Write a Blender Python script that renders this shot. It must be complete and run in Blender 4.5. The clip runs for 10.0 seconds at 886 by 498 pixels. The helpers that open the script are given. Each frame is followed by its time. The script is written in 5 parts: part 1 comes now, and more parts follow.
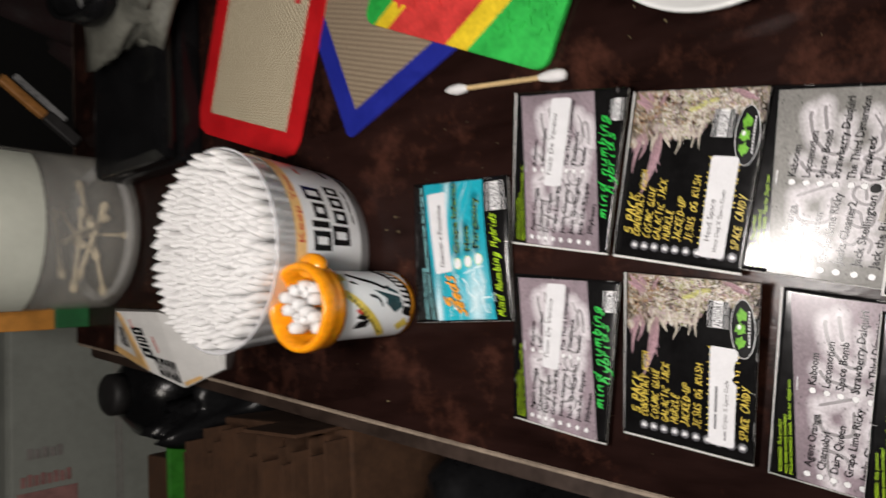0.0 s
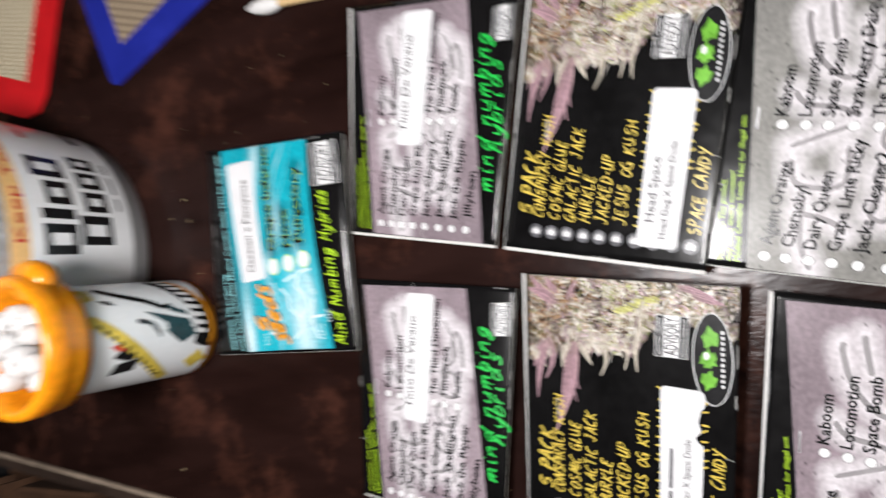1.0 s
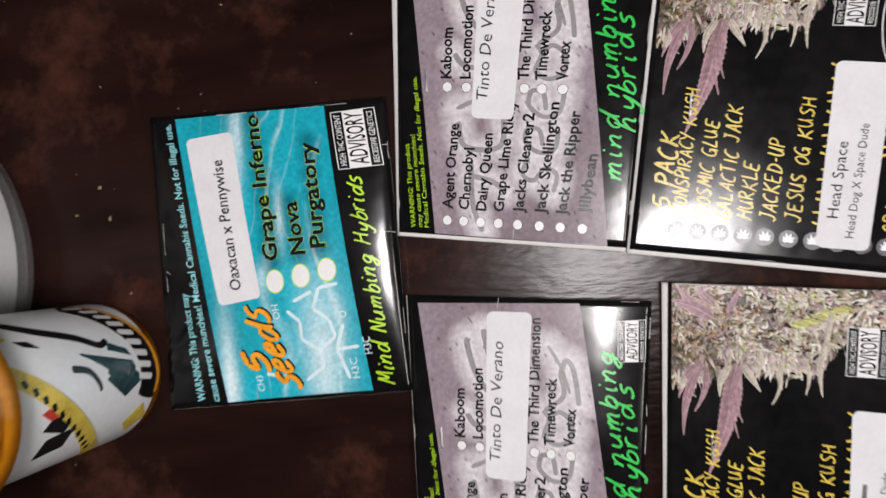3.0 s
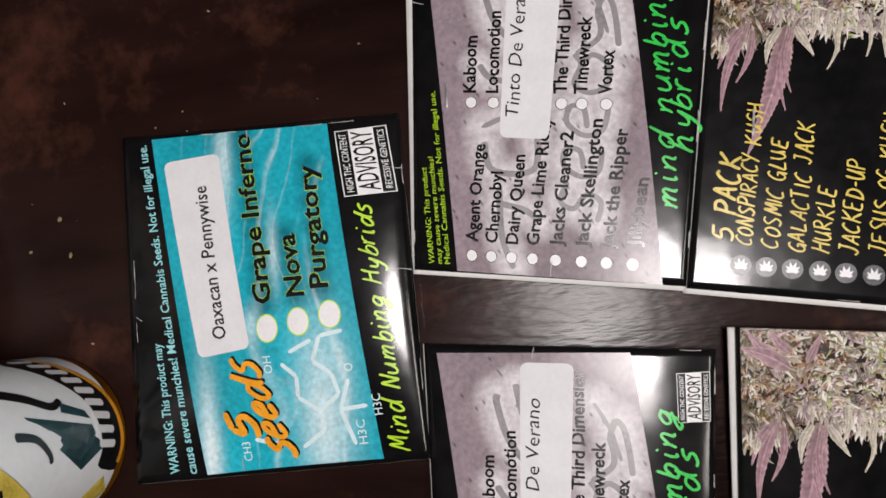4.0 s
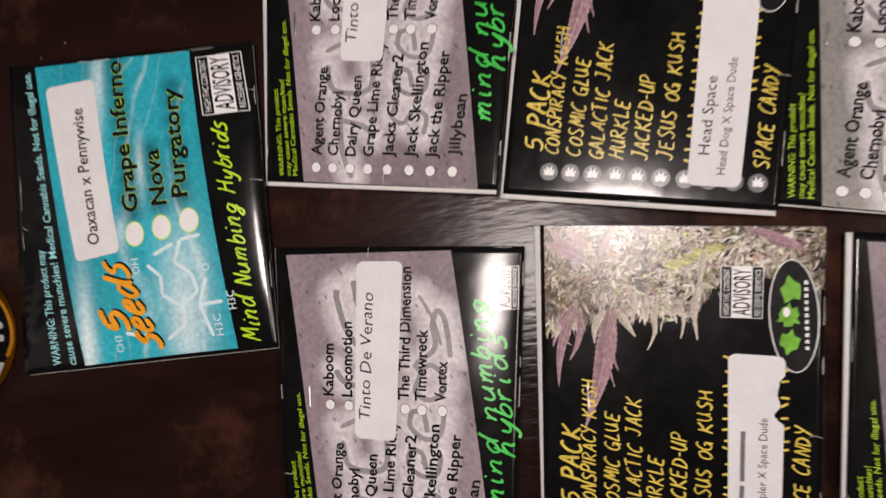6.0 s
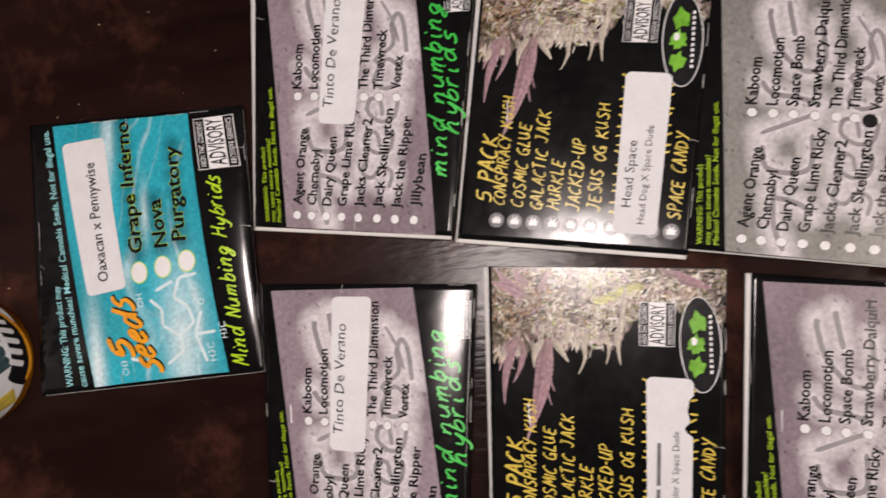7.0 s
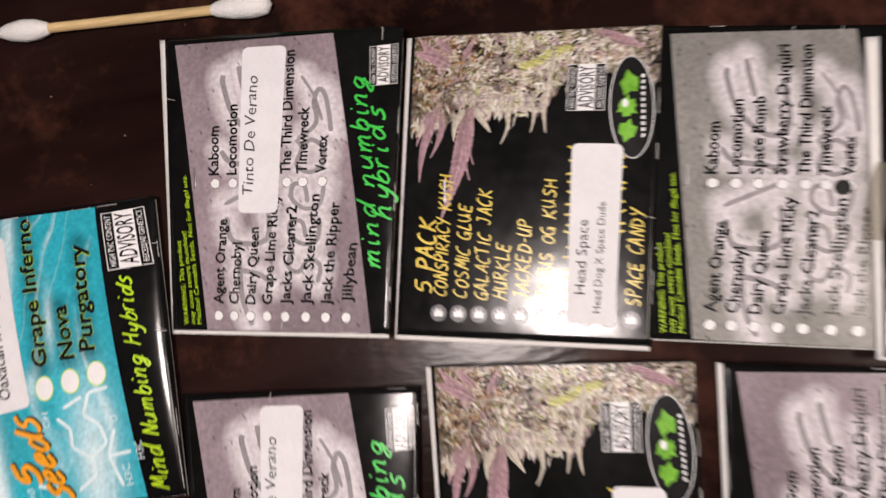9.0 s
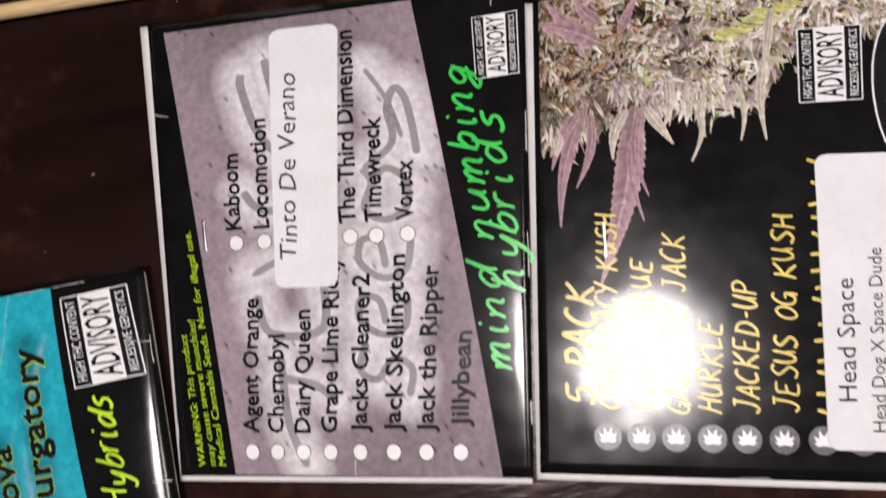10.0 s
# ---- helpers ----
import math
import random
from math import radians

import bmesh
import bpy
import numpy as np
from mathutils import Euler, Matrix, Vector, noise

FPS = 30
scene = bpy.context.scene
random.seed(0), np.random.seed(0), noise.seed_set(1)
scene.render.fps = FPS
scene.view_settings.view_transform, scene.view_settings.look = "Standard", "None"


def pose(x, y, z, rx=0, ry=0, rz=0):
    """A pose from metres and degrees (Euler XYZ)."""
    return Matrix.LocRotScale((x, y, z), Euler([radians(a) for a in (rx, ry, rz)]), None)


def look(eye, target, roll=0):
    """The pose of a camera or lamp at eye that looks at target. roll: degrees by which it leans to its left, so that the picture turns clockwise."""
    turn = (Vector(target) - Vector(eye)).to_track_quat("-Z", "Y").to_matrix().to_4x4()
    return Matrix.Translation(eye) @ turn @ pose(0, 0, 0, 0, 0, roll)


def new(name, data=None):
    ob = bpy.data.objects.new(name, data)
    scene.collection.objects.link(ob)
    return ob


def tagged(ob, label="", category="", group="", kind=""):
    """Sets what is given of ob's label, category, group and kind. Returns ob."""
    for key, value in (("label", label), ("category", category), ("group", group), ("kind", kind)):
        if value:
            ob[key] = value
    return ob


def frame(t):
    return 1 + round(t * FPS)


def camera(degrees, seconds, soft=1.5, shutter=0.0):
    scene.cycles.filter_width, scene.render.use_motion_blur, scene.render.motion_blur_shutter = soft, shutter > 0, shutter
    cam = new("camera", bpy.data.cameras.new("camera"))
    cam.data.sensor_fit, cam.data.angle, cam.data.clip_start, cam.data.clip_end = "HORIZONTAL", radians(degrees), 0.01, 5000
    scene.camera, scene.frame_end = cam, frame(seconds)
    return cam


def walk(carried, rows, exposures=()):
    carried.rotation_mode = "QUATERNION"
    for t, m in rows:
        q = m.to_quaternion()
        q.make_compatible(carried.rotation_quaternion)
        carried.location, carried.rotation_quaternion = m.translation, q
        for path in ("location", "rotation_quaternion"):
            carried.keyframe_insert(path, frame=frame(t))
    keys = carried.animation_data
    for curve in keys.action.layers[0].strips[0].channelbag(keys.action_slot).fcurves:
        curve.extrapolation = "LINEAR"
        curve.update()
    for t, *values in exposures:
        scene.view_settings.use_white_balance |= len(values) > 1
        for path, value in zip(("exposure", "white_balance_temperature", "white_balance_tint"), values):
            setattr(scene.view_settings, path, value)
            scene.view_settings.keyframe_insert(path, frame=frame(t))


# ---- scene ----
cam = camera(63.1, 10.0, soft=1.6, shutter=0.6)
PATH = [
    (0, 0.0228, 0.0451, 0.2969, 1.93, 40.47, -94.04),
    (0.5, 0.0207, 0.0659, 0.2421, 0.86, 37.43, -94.07),
    (0.9, 0.0342, 0.0976, 0.2022, -0.95, 33.18, -96.27),
    (1, 0.0335, 0.1062, 0.1947, -0.74, 29.81, -96.66),
    (1.1, 0.0366, 0.1086, 0.1908, -2.04, 28.02, -97.79),
    (1.4, 0.0341, 0.1335, 0.1918, -0.47, 23.21, -97.98),
    (1.5, 0.0373, 0.1410, 0.1927, -1.65, 22.96, -98.72),
    (1.6, 0.0387, 0.1484, 0.1944, -1.36, 22.41, -98.81),
    (1.9, 0.0355, 0.1629, 0.1998, 0.60, 19.25, -99.30),
    (2, 0.0338, 0.1694, 0.1984, 1.07, 16.98, -99.14),
    (2.1, 0.0325, 0.1722, 0.1927, 0.92, 15.53, -99.27),
    (2.5, 0.0401, 0.2034, 0.1915, 1.15, 9.58, -97.85),
    (2.7, 0.0444, 0.2054, 0.1871, -0.85, 10.60, -97.14),
    (3.8, 0.0413, 0.2243, 0.1530, 3.99, 7.28, -96.88),
    (4, 0.0430, 0.2246, 0.1526, 4.17, 7.65, -97.17),
    (4.5, 0.0411, 0.2219, 0.1528, 4.49, 7.87, -97.50),
    (5, 0.0234, 0.2165, 0.1474, 4.50, 6.89, -96.95),
    (5.2, 0.0153, 0.2105, 0.1435, 4.09, 6.47, -96.74),
    (6.3, 0.0247, 0.1861, 0.1764, 2.38, 8.20, -97.66),
    (6.5, 0.0262, 0.1856, 0.1833, 3.14, 8.31, -97.66),
    (7, 0.0246, 0.1771, 0.1896, 3.68, 7.34, -97.47),
    (7.5, 0.0260, 0.1640, 0.1915, 4.30, 7.23, -97.85),
    (8, 0.0260, 0.1591, 0.1875, 4.20, 5.90, -98.30),
    (8.5, 0.0301, 0.1569, 0.1830, 4.26, 6.40, -99.22),
    (9, 0.0405, 0.1635, 0.1704, 5.37, 6.97, -100.35),
    (9.5, 0.0535, 0.1855, 0.1247, 5.40, 6.69, -101.65),
    (10, 0.0643, 0.1917, 0.1120, 5.58, 6.67, -103.25),
]
walk(cam, [(t, pose(x, y, z, rx, ry, rz)) for t, x, y, z, rx, ry, rz in PATH],
     [(0, -0.07, 6600, 10), (0.5, 0.2, 6600, 11), (1.0, 0.3, 6260, 9), (1.5, -0.1, 6160, 10), (2.0, -0.2, 6300, 12), (2.5, -0.22, 6300, 12), (4.0, -0.32, 6480, 12), (4.5, -0.38, 6480, 13), (5.0, -0.19, 6670, 13), (6.5, -0.55, 6950, 18), (7.0, -0.36, 6950, 18), (8.5, -0.15, 6950, 18), (9.0, -0.17, 6950, 18), (9.5, 0.16, 6730, 18), (10.0, -0.14, 6540, 16)])

# ---- light: the phone's torch above the table, and a weak unseen fill lamp added in the closed room behind ----
world = bpy.data.worlds.new("room_dark")
world.use_nodes = True
world.node_tree.nodes["Background"].inputs[0].default_value = (0.9, 0.92, 1.0, 1)
world.node_tree.nodes["Background"].inputs[1].default_value = 0.01
scene.world = world
torch = bpy.data.lights.new("torch", "POINT")
torch.energy, torch.shadow_soft_size, torch.color = 4.9, 0.034, (1.0, 0.945, 0.92)
new("torch", torch).matrix_world = pose(0.039, 0.194, 0.34)


room_fill = bpy.data.lights.new("room_fill", "AREA")
room_fill.energy, room_fill.size, room_fill.color = 17.0, 0.5, (1.0, 0.93, 0.85)
new("room_fill", room_fill).matrix_world = look((-0.25, -0.9, 1.6), (0.0, 0.3, 0.0))


# ---- materials ----
def shader(name, color, rough=0.5, metal=0.0, vary=0.25, grain=60.0, stretch=(1, 1, 1), bump=0.0, bump_grain=0.0, spec=0.5, coat=0.0, second=None):
    """A paint, paper, plastic or wood: two scales of noise in colour, roughness and relief."""
    m = bpy.data.materials.new(name)
    m.use_nodes = True
    t, bsdf = m.node_tree, m.node_tree.nodes["Principled BSDF"]
    coords = t.nodes.new("ShaderNodeTexCoord")
    mapping = t.nodes.new("ShaderNodeMapping")
    mapping.inputs["Scale"].default_value = stretch
    t.links.new(coords.outputs["Object"], mapping.inputs["Vector"])
    fine, broad = t.nodes.new("ShaderNodeTexNoise"), t.nodes.new("ShaderNodeTexNoise")
    fine.inputs["Scale"].default_value, broad.inputs["Scale"].default_value = grain * 6, grain
    fine.inputs["Detail"].default_value, broad.inputs["Detail"].default_value = 4, 6
    for n in (fine, broad):
        t.links.new(mapping.outputs["Vector"], n.inputs["Vector"])
    both = t.nodes.new("ShaderNodeMath")
    both.operation = "MULTIPLY_ADD"
    both.inputs[1].default_value = 0.4
    t.links.new(fine.outputs["Fac"], both.inputs[0])
    scaled = t.nodes.new("ShaderNodeMath")
    scaled.operation = "MULTIPLY"
    scaled.inputs[1].default_value = 0.6
    t.links.new(broad.outputs["Fac"], scaled.inputs[0])
    t.links.new(scaled.outputs[0], both.inputs[2])
    ramp = t.nodes.new("ShaderNodeValToRGB")
    ramp.color_ramp.elements[0].position, ramp.color_ramp.elements[1].position = 0.36, 0.64
    ramp.color_ramp.elements[0].color = (*[c * (1 - vary) for c in color], 1)
    ramp.color_ramp.elements[1].color = (*(second or [min(1, c * (1 + vary)) for c in color]), 1)
    t.links.new(both.outputs[0], ramp.inputs["Fac"])
    t.links.new(ramp.outputs["Color"], bsdf.inputs["Base Color"])
    gloss = t.nodes.new("ShaderNodeMapRange")
    gloss.inputs["From Min"].default_value, gloss.inputs["From Max"].default_value = 0.35, 0.65
    gloss.inputs["To Min"].default_value, gloss.inputs["To Max"].default_value = rough * 0.85, min(1, rough * 1.15)
    t.links.new(both.outputs[0], gloss.inputs["Value"])
    t.links.new(gloss.outputs["Result"], bsdf.inputs["Roughness"])
    bsdf.inputs["Metallic"].default_value = metal
    bsdf.inputs["Specular IOR Level"].default_value = spec
    bsdf.inputs["Coat Weight"].default_value = coat
    bsdf.inputs["Coat Roughness"].default_value = 0.12
    if bump:
        relief = t.nodes.new("ShaderNodeTexNoise")
        relief.inputs["Scale"].default_value = bump_grain or grain * 4
        t.links.new(mapping.outputs["Vector"], relief.inputs["Vector"])
        b = t.nodes.new("ShaderNodeBump")
        b.inputs["Strength"].default_value, b.inputs["Distance"].default_value = bump, 0.001
        t.links.new(relief.outputs["Fac"], b.inputs["Height"])
        t.links.new(b.outputs["Normal"], bsdf.inputs["Normal"])
    return m


def inked(name, rough=0.3, spec=0.5, grain=900.0):
    """Laminated print: the ink's colour comes with the mesh, with fine screen grain over it."""
    m = bpy.data.materials.new(name)
    m.use_nodes = True
    t, bsdf = m.node_tree, m.node_tree.nodes["Principled BSDF"]
    ink = t.nodes.new("ShaderNodeAttribute")
    ink.attribute_name = "ink"
    speck = t.nodes.new("ShaderNodeTexNoise")
    speck.inputs["Scale"].default_value, speck.inputs["Detail"].default_value = grain, 3
    coords = t.nodes.new("ShaderNodeTexCoord")
    t.links.new(coords.outputs["Object"], speck.inputs["Vector"])
    reach = t.nodes.new("ShaderNodeMapRange")
    reach.inputs["From Min"].default_value, reach.inputs["From Max"].default_value = 0.3, 0.7
    reach.inputs["To Min"].default_value, reach.inputs["To Max"].default_value = 0.82, 1.15
    t.links.new(speck.outputs["Fac"], reach.inputs["Value"])
    mix = t.nodes.new("ShaderNodeVectorMath")
    mix.operation = "SCALE"
    t.links.new(ink.outputs["Color"], mix.inputs[0])
    t.links.new(reach.outputs["Result"], mix.inputs["Scale"])
    t.links.new(mix.outputs["Vector"], bsdf.inputs["Base Color"])
    bsdf.inputs["Roughness"].default_value = rough
    bsdf.inputs["Specular IOR Level"].default_value = spec
    wavy = t.nodes.new("ShaderNodeTexNoise")
    wavy.inputs["Scale"].default_value = 45
    t.links.new(coords.outputs["Object"], wavy.inputs["Vector"])
    b = t.nodes.new("ShaderNodeBump")
    b.inputs["Strength"].default_value, b.inputs["Distance"].default_value = 0.10, 0.001
    t.links.new(wavy.outputs["Fac"], b.inputs["Height"])
    t.links.new(b.outputs["Normal"], bsdf.inputs["Normal"])
    return m


def clear(name, tint, haze=0.25, rough=0.15):
    """Thin clear plastic: mostly see-through, with gloss and a little haze of its own."""
    m = bpy.data.materials.new(name)
    m.use_nodes = True
    t = m.node_tree
    bsdf, out = t.nodes["Principled BSDF"], t.nodes["Material Output"]
    bsdf.inputs["Base Color"].default_value = (*tint, 1)
    bsdf.inputs["Roughness"].default_value = rough
    see = t.nodes.new("ShaderNodeBsdfTransparent")
    see.inputs["Color"].default_value = (*[min(1, 0.55 + 0.45 * c) for c in tint], 1)
    mix = t.nodes.new("ShaderNodeMixShader")
    scratch = t.nodes.new("ShaderNodeTexNoise")
    scratch.inputs["Scale"].default_value = 120
    reach = t.nodes.new("ShaderNodeMapRange")
    reach.inputs["To Min"].default_value, reach.inputs["To Max"].default_value = haze * 0.6, haze * 1.4
    t.links.new(scratch.outputs["Fac"], reach.inputs["Value"])
    t.links.new(reach.outputs["Result"], mix.inputs["Fac"])
    t.links.new(see.outputs[0], mix.inputs[1])
    t.links.new(bsdf.outputs[0], mix.inputs[2])
    t.links.new(mix.outputs[0], out.inputs["Surface"])
    return m


def woven(name, color, dark, pitch):
    """Glass-fibre weave under silicone: two crossed waves."""
    m = shader(name, color, rough=0.5, vary=0.12, grain=25)
    t, bsdf = m.node_tree, m.node_tree.nodes["Principled BSDF"]
    coords = t.nodes.new("ShaderNodeTexCoord")
    waves = []
    turned = t.nodes.new("ShaderNodeMapping")
    turned.inputs["Rotation"].default_value = (0, 0, radians(40))
    t.links.new(coords.outputs["Object"], turned.inputs["Vector"])
    for axis in ("X", "Y"):
        w = t.nodes.new("ShaderNodeTexWave")
        w.bands_direction = axis
        w.inputs["Scale"].default_value = 0.314 / pitch
        w.inputs["Distortion"].default_value = 0.6
        t.links.new(turned.outputs["Vector"], w.inputs["Vector"])
        waves.append(w)
    mul = t.nodes.new("ShaderNodeMath")
    mul.operation = "MULTIPLY"
    t.links.new(waves[0].outputs["Fac"], mul.inputs[0])
    t.links.new(waves[1].outputs["Fac"], mul.inputs[1])
    ramp = t.nodes.new("ShaderNodeValToRGB")
    ramp.color_ramp.elements[0].color, ramp.color_ramp.elements[1].color = (*dark, 1), (*color, 1)
    ramp.color_ramp.elements[1].position = 0.45
    t.links.new(mul.outputs[0], ramp.inputs["Fac"])
    t.links.new(ramp.outputs["Color"], bsdf.inputs["Base Color"])
    b = t.nodes.new("ShaderNodeBump")
    b.inputs["Strength"].default_value, b.inputs["Distance"].default_value = 0.5, 0.0004
    t.links.new(mul.outputs[0], b.inputs["Height"])
    t.links.new(b.outputs["Normal"], bsdf.inputs["Normal"])
    return m


def tabletop_wood():
    """Dark stained wood with fine grain along y, red-brown worn patches and scratches."""
    m = shader("dark_stained_wood", (0.0128, 0.0056, 0.0046), rough=0.21, vary=0.5, grain=22, stretch=(1, 0.25, 1), bump=0.10, bump_grain=650, spec=0.14)
    t, bsdf = m.node_tree, m.node_tree.nodes["Principled BSDF"]
    coords = t.nodes.new("ShaderNodeTexCoord")
    worn = t.nodes.new("ShaderNodeTexNoise")
    worn.inputs["Scale"].default_value, worn.inputs["Detail"].default_value = 26, 10
    worn.inputs["Roughness"].default_value = 0.7
    t.links.new(coords.outputs["Object"], worn.inputs["Vector"])
    ramp = t.nodes.new("ShaderNodeValToRGB")
    ramp.color_ramp.elements[0].position, ramp.color_ramp.elements[1].position = 0.53, 0.76
    ramp.color_ramp.elements[0].color, ramp.color_ramp.elements[1].color = (0, 0, 0, 1), (1, 1, 1, 1)
    t.links.new(worn.outputs["Fac"], ramp.inputs["Fac"])
    mix = t.nodes.new("ShaderNodeMix")
    mix.data_type = "RGBA"
    t.links.new(ramp.outputs["Color"], mix.inputs["Factor"])
    old = bsdf.inputs["Base Color"].links[0].from_socket
    t.links.new(old, mix.inputs["A"])
    mix.inputs["B"].default_value = (0.078, 0.029, 0.019, 1)
    t.links.new(mix.outputs["Result"], bsdf.inputs["Base Color"])
    return m


WOOD = tabletop_wood()
WOOD_EDGE = shader("worn_edge_and_glint", (0.24, 0.19, 0.145), rough=0.5, vary=0.35, grain=40)
APRON = shader("brown_apron_wood", (0.032, 0.020, 0.015), rough=0.5, vary=0.4, grain=30, bump=0.2)
CARD = shader("white_card_stock", (0.78, 0.77, 0.75), rough=0.55, vary=0.06, grain=80)
STICKER = shader("white_label_paper", (0.69, 0.69, 0.71), rough=0.75, vary=0.05, grain=150, spec=0.25)
COVER = shader("black_laminated_print", (0.0055, 0.0053, 0.0055), rough=0.165, vary=0.35, grain=50, bump=0.2, bump_grain=70, spec=0.36)
INK = inked("laminated_ink", 0.23, 0.25)
INK_MATT = inked("matt_ink", 0.5)
BLACK_INK = shader("black_ink", (0.010, 0.010, 0.011), rough=0.22, vary=0.2, grain=300)
GREY_INK = shader("grey_ink", (0.27, 0.255, 0.265), rough=0.3, vary=0.15, grain=200)
LIME_INK = shader("lime_ink", (0.42, 0.68, 0.02), rough=0.3, vary=0.15, grain=200)
GREEN_INK = shader("bright_green_ink", (0.025, 0.52, 0.07), rough=0.3, vary=0.15, grain=200)
YELLOW_INK = shader("yellow_ink", (0.66, 0.50, 0.08), rough=0.3, vary=0.2, grain=200)
ORANGE_INK = shader("orange_ink", (0.80, 0.33, 0.02), rough=0.3, vary=0.15, grain=200)
CYAN_INK = shader("pale_cyan_ink", (0.28, 0.66, 0.70), rough=0.3, vary=0.1, grain=200)
WHITE_INK = shader("white_ink", (0.76, 0.76, 0.77), rough=0.35, vary=0.06, grain=200)
SCUFF = shader("rubbed_card", (0.42, 0.41, 0.40), rough=0.6, vary=0.4, grain=600)
LABEL_INK = shader("matt_black_print", (0.020, 0.020, 0.022), rough=0.75, vary=0.15, grain=300, spec=0.15)
STEEL = shader("staple_steel", (0.62, 0.62, 0.64), rough=0.3, metal=1.0, vary=0.2, grain=400)
FADED_RED = shader("faded_red_print", (0.30, 0.15, 0.14), rough=0.7, vary=0.25, grain=60)
RED_INK = shader("red_ink", (0.55, 0.05, 0.03), rough=0.4, vary=0.15, grain=200)
PEACH_INK = shader("peach_ink", (0.80, 0.50, 0.20), rough=0.4, vary=0.15, grain=120)
TEAL_INK = shader("dark_teal_ink", (0.02, 0.055, 0.065), rough=0.25, vary=0.35, grain=120)
COTTON = shader("cotton", (0.71, 0.705, 0.70), rough=0.95, vary=0.06, grain=300, bump=0.5, bump_grain=1800, spec=0.1)
STICK = shader("birch_stick", (0.62, 0.44, 0.22), rough=0.6, vary=0.25, grain=200, stretch=(1, 0.1, 1))
JAR_PLASTIC = clear("clear_jar_plastic", (0.85, 0.86, 0.88), haze=0.42)
RIM_PLASTIC = clear("thick_clear_plastic", (0.8, 0.8, 0.82), haze=0.32)
CUP_PLASTIC = clear("hazy_clear_plastic", (0.80, 0.79, 0.74), haze=0.23, rough=0.3)
USED_STICK = shader("used_swab_stick", (0.80, 0.68, 0.48), rough=0.7, vary=0.2, grain=120)
DARK_GREEN = shader("dark_green_board", (0.012, 0.10, 0.03), rough=0.5, vary=0.25, grain=40)
GREY_PRINT = shader("faded_grey_print", (0.24, 0.22, 0.21), rough=0.7, vary=0.25, grain=60)
AMBER = shader("amber_plastic", (0.80, 0.29, 0.008), rough=0.22, vary=0.2, grain=60, spec=0.5)
AMBER.node_tree.nodes["Principled BSDF"].inputs["Subsurface Weight"].default_value = 0.35
AMBER.node_tree.nodes["Principled BSDF"].inputs["Subsurface Radius"].default_value = (0.006, 0.0025, 0.0005)
AMBER.node_tree.nodes["Principled BSDF"].inputs["Subsurface Scale"].default_value = 1.0
JAR_LABEL = shader("aged_white_label", (0.52, 0.54, 0.47), rough=0.6, vary=0.06, grain=30)
VIAL_LABEL = shader("white_glossy_label", (0.82, 0.83, 0.85), rough=0.22, vary=0.05, grain=90)
SIL_RED = shader("red_silicone", (0.52, 0.008, 0.012), rough=0.45, vary=0.15, grain=50)
SIL_BLUE = shader("blue_silicone", (0.012, 0.02, 0.26), rough=0.45, vary=0.15, grain=50)
SIL_GREEN = shader("green_silicone", (0.02, 0.40, 0.06), rough=0.5, vary=0.25, grain=60, bump=0.6, bump_grain=120)
SIL_YELLOW = shader("yellow_silicone", (0.72, 0.52, 0.02), rough=0.5, vary=0.2, grain=60, bump=0.6, bump_grain=120)
SIL_CORAL = shader("coral_red_silicone", (0.62, 0.045, 0.04), rough=0.5, vary=0.25, grain=60, bump=0.6, bump_grain=120)
WEAVE = woven("beige_fibre_weave", (0.84, 0.76, 0.56), (0.20, 0.15, 0.09), 0.0028)
WEAVE_DARK = woven("tan_fibre_weave", (0.33, 0.26, 0.18), (0.19, 0.145, 0.10), 0.0030)
BLACK_GLOSS = shader("black_gloss_plastic", (0.006, 0.006, 0.0065), rough=0.18, vary=0.3, grain=40, bump=0.1, bump_grain=60, spec=0.25)
BLACK_MATT = shader("black_matt_plastic", (0.014, 0.013, 0.013), rough=0.6, vary=0.35, grain=30)
GREY_CLOTH = shader("grey_cloth", (0.13, 0.13, 0.11), rough=0.5, vary=0.35, grain=40, bump=0.6, bump_grain=700)
CARTON = shader("brown_corrugated_board", (0.085, 0.040, 0.020), rough=0.85, vary=0.3, grain=30, bump=0.3)
CARTON_WHITE = shader("white_shipping_board", (0.25, 0.265, 0.24), rough=0.7, vary=0.12, grain=15)
GREEN_BOARD = shader("green_board", (0.035, 0.22, 0.02), rough=0.5, vary=0.25, grain=30)
ORANGE_BOARD = shader("orange_board", (0.45, 0.19, 0.03), rough=0.5, vary=0.25, grain=30)
RED_CLOTH = shader("red_plastic_wrap", (0.42, 0.015, 0.02), rough=0.45, vary=0.3, grain=30)
CERAMIC = shader("white_glazed_ceramic", (0.70, 0.71, 0.70), rough=0.25, vary=0.06, grain=20)
WALL = shader("dark_painted_wall", (0.012, 0.011, 0.011), rough=0.85, vary=0.3, grain=3, bump=0.2)
CARPET = shader("dark_carpet", (0.013, 0.010, 0.009), rough=1.0, vary=0.4, grain=40, bump=0.8, bump_grain=400)
CRUMB = shader("dry_crumb", (0.25, 0.19, 0.10), rough=0.8, vary=0.5, grain=300)
TAPE = clear("clear_sticky_tape", (0.6, 0.57, 0.5), haze=0.12, rough=0.15)


# ---- mesh helpers ----
def linked(name, me, material, parent=None, label=""):
    ob = new(name, me)
    if material:
        me.materials.append(material)
    ob.parent = parent
    if label:
        tagged(ob, label)
    return ob


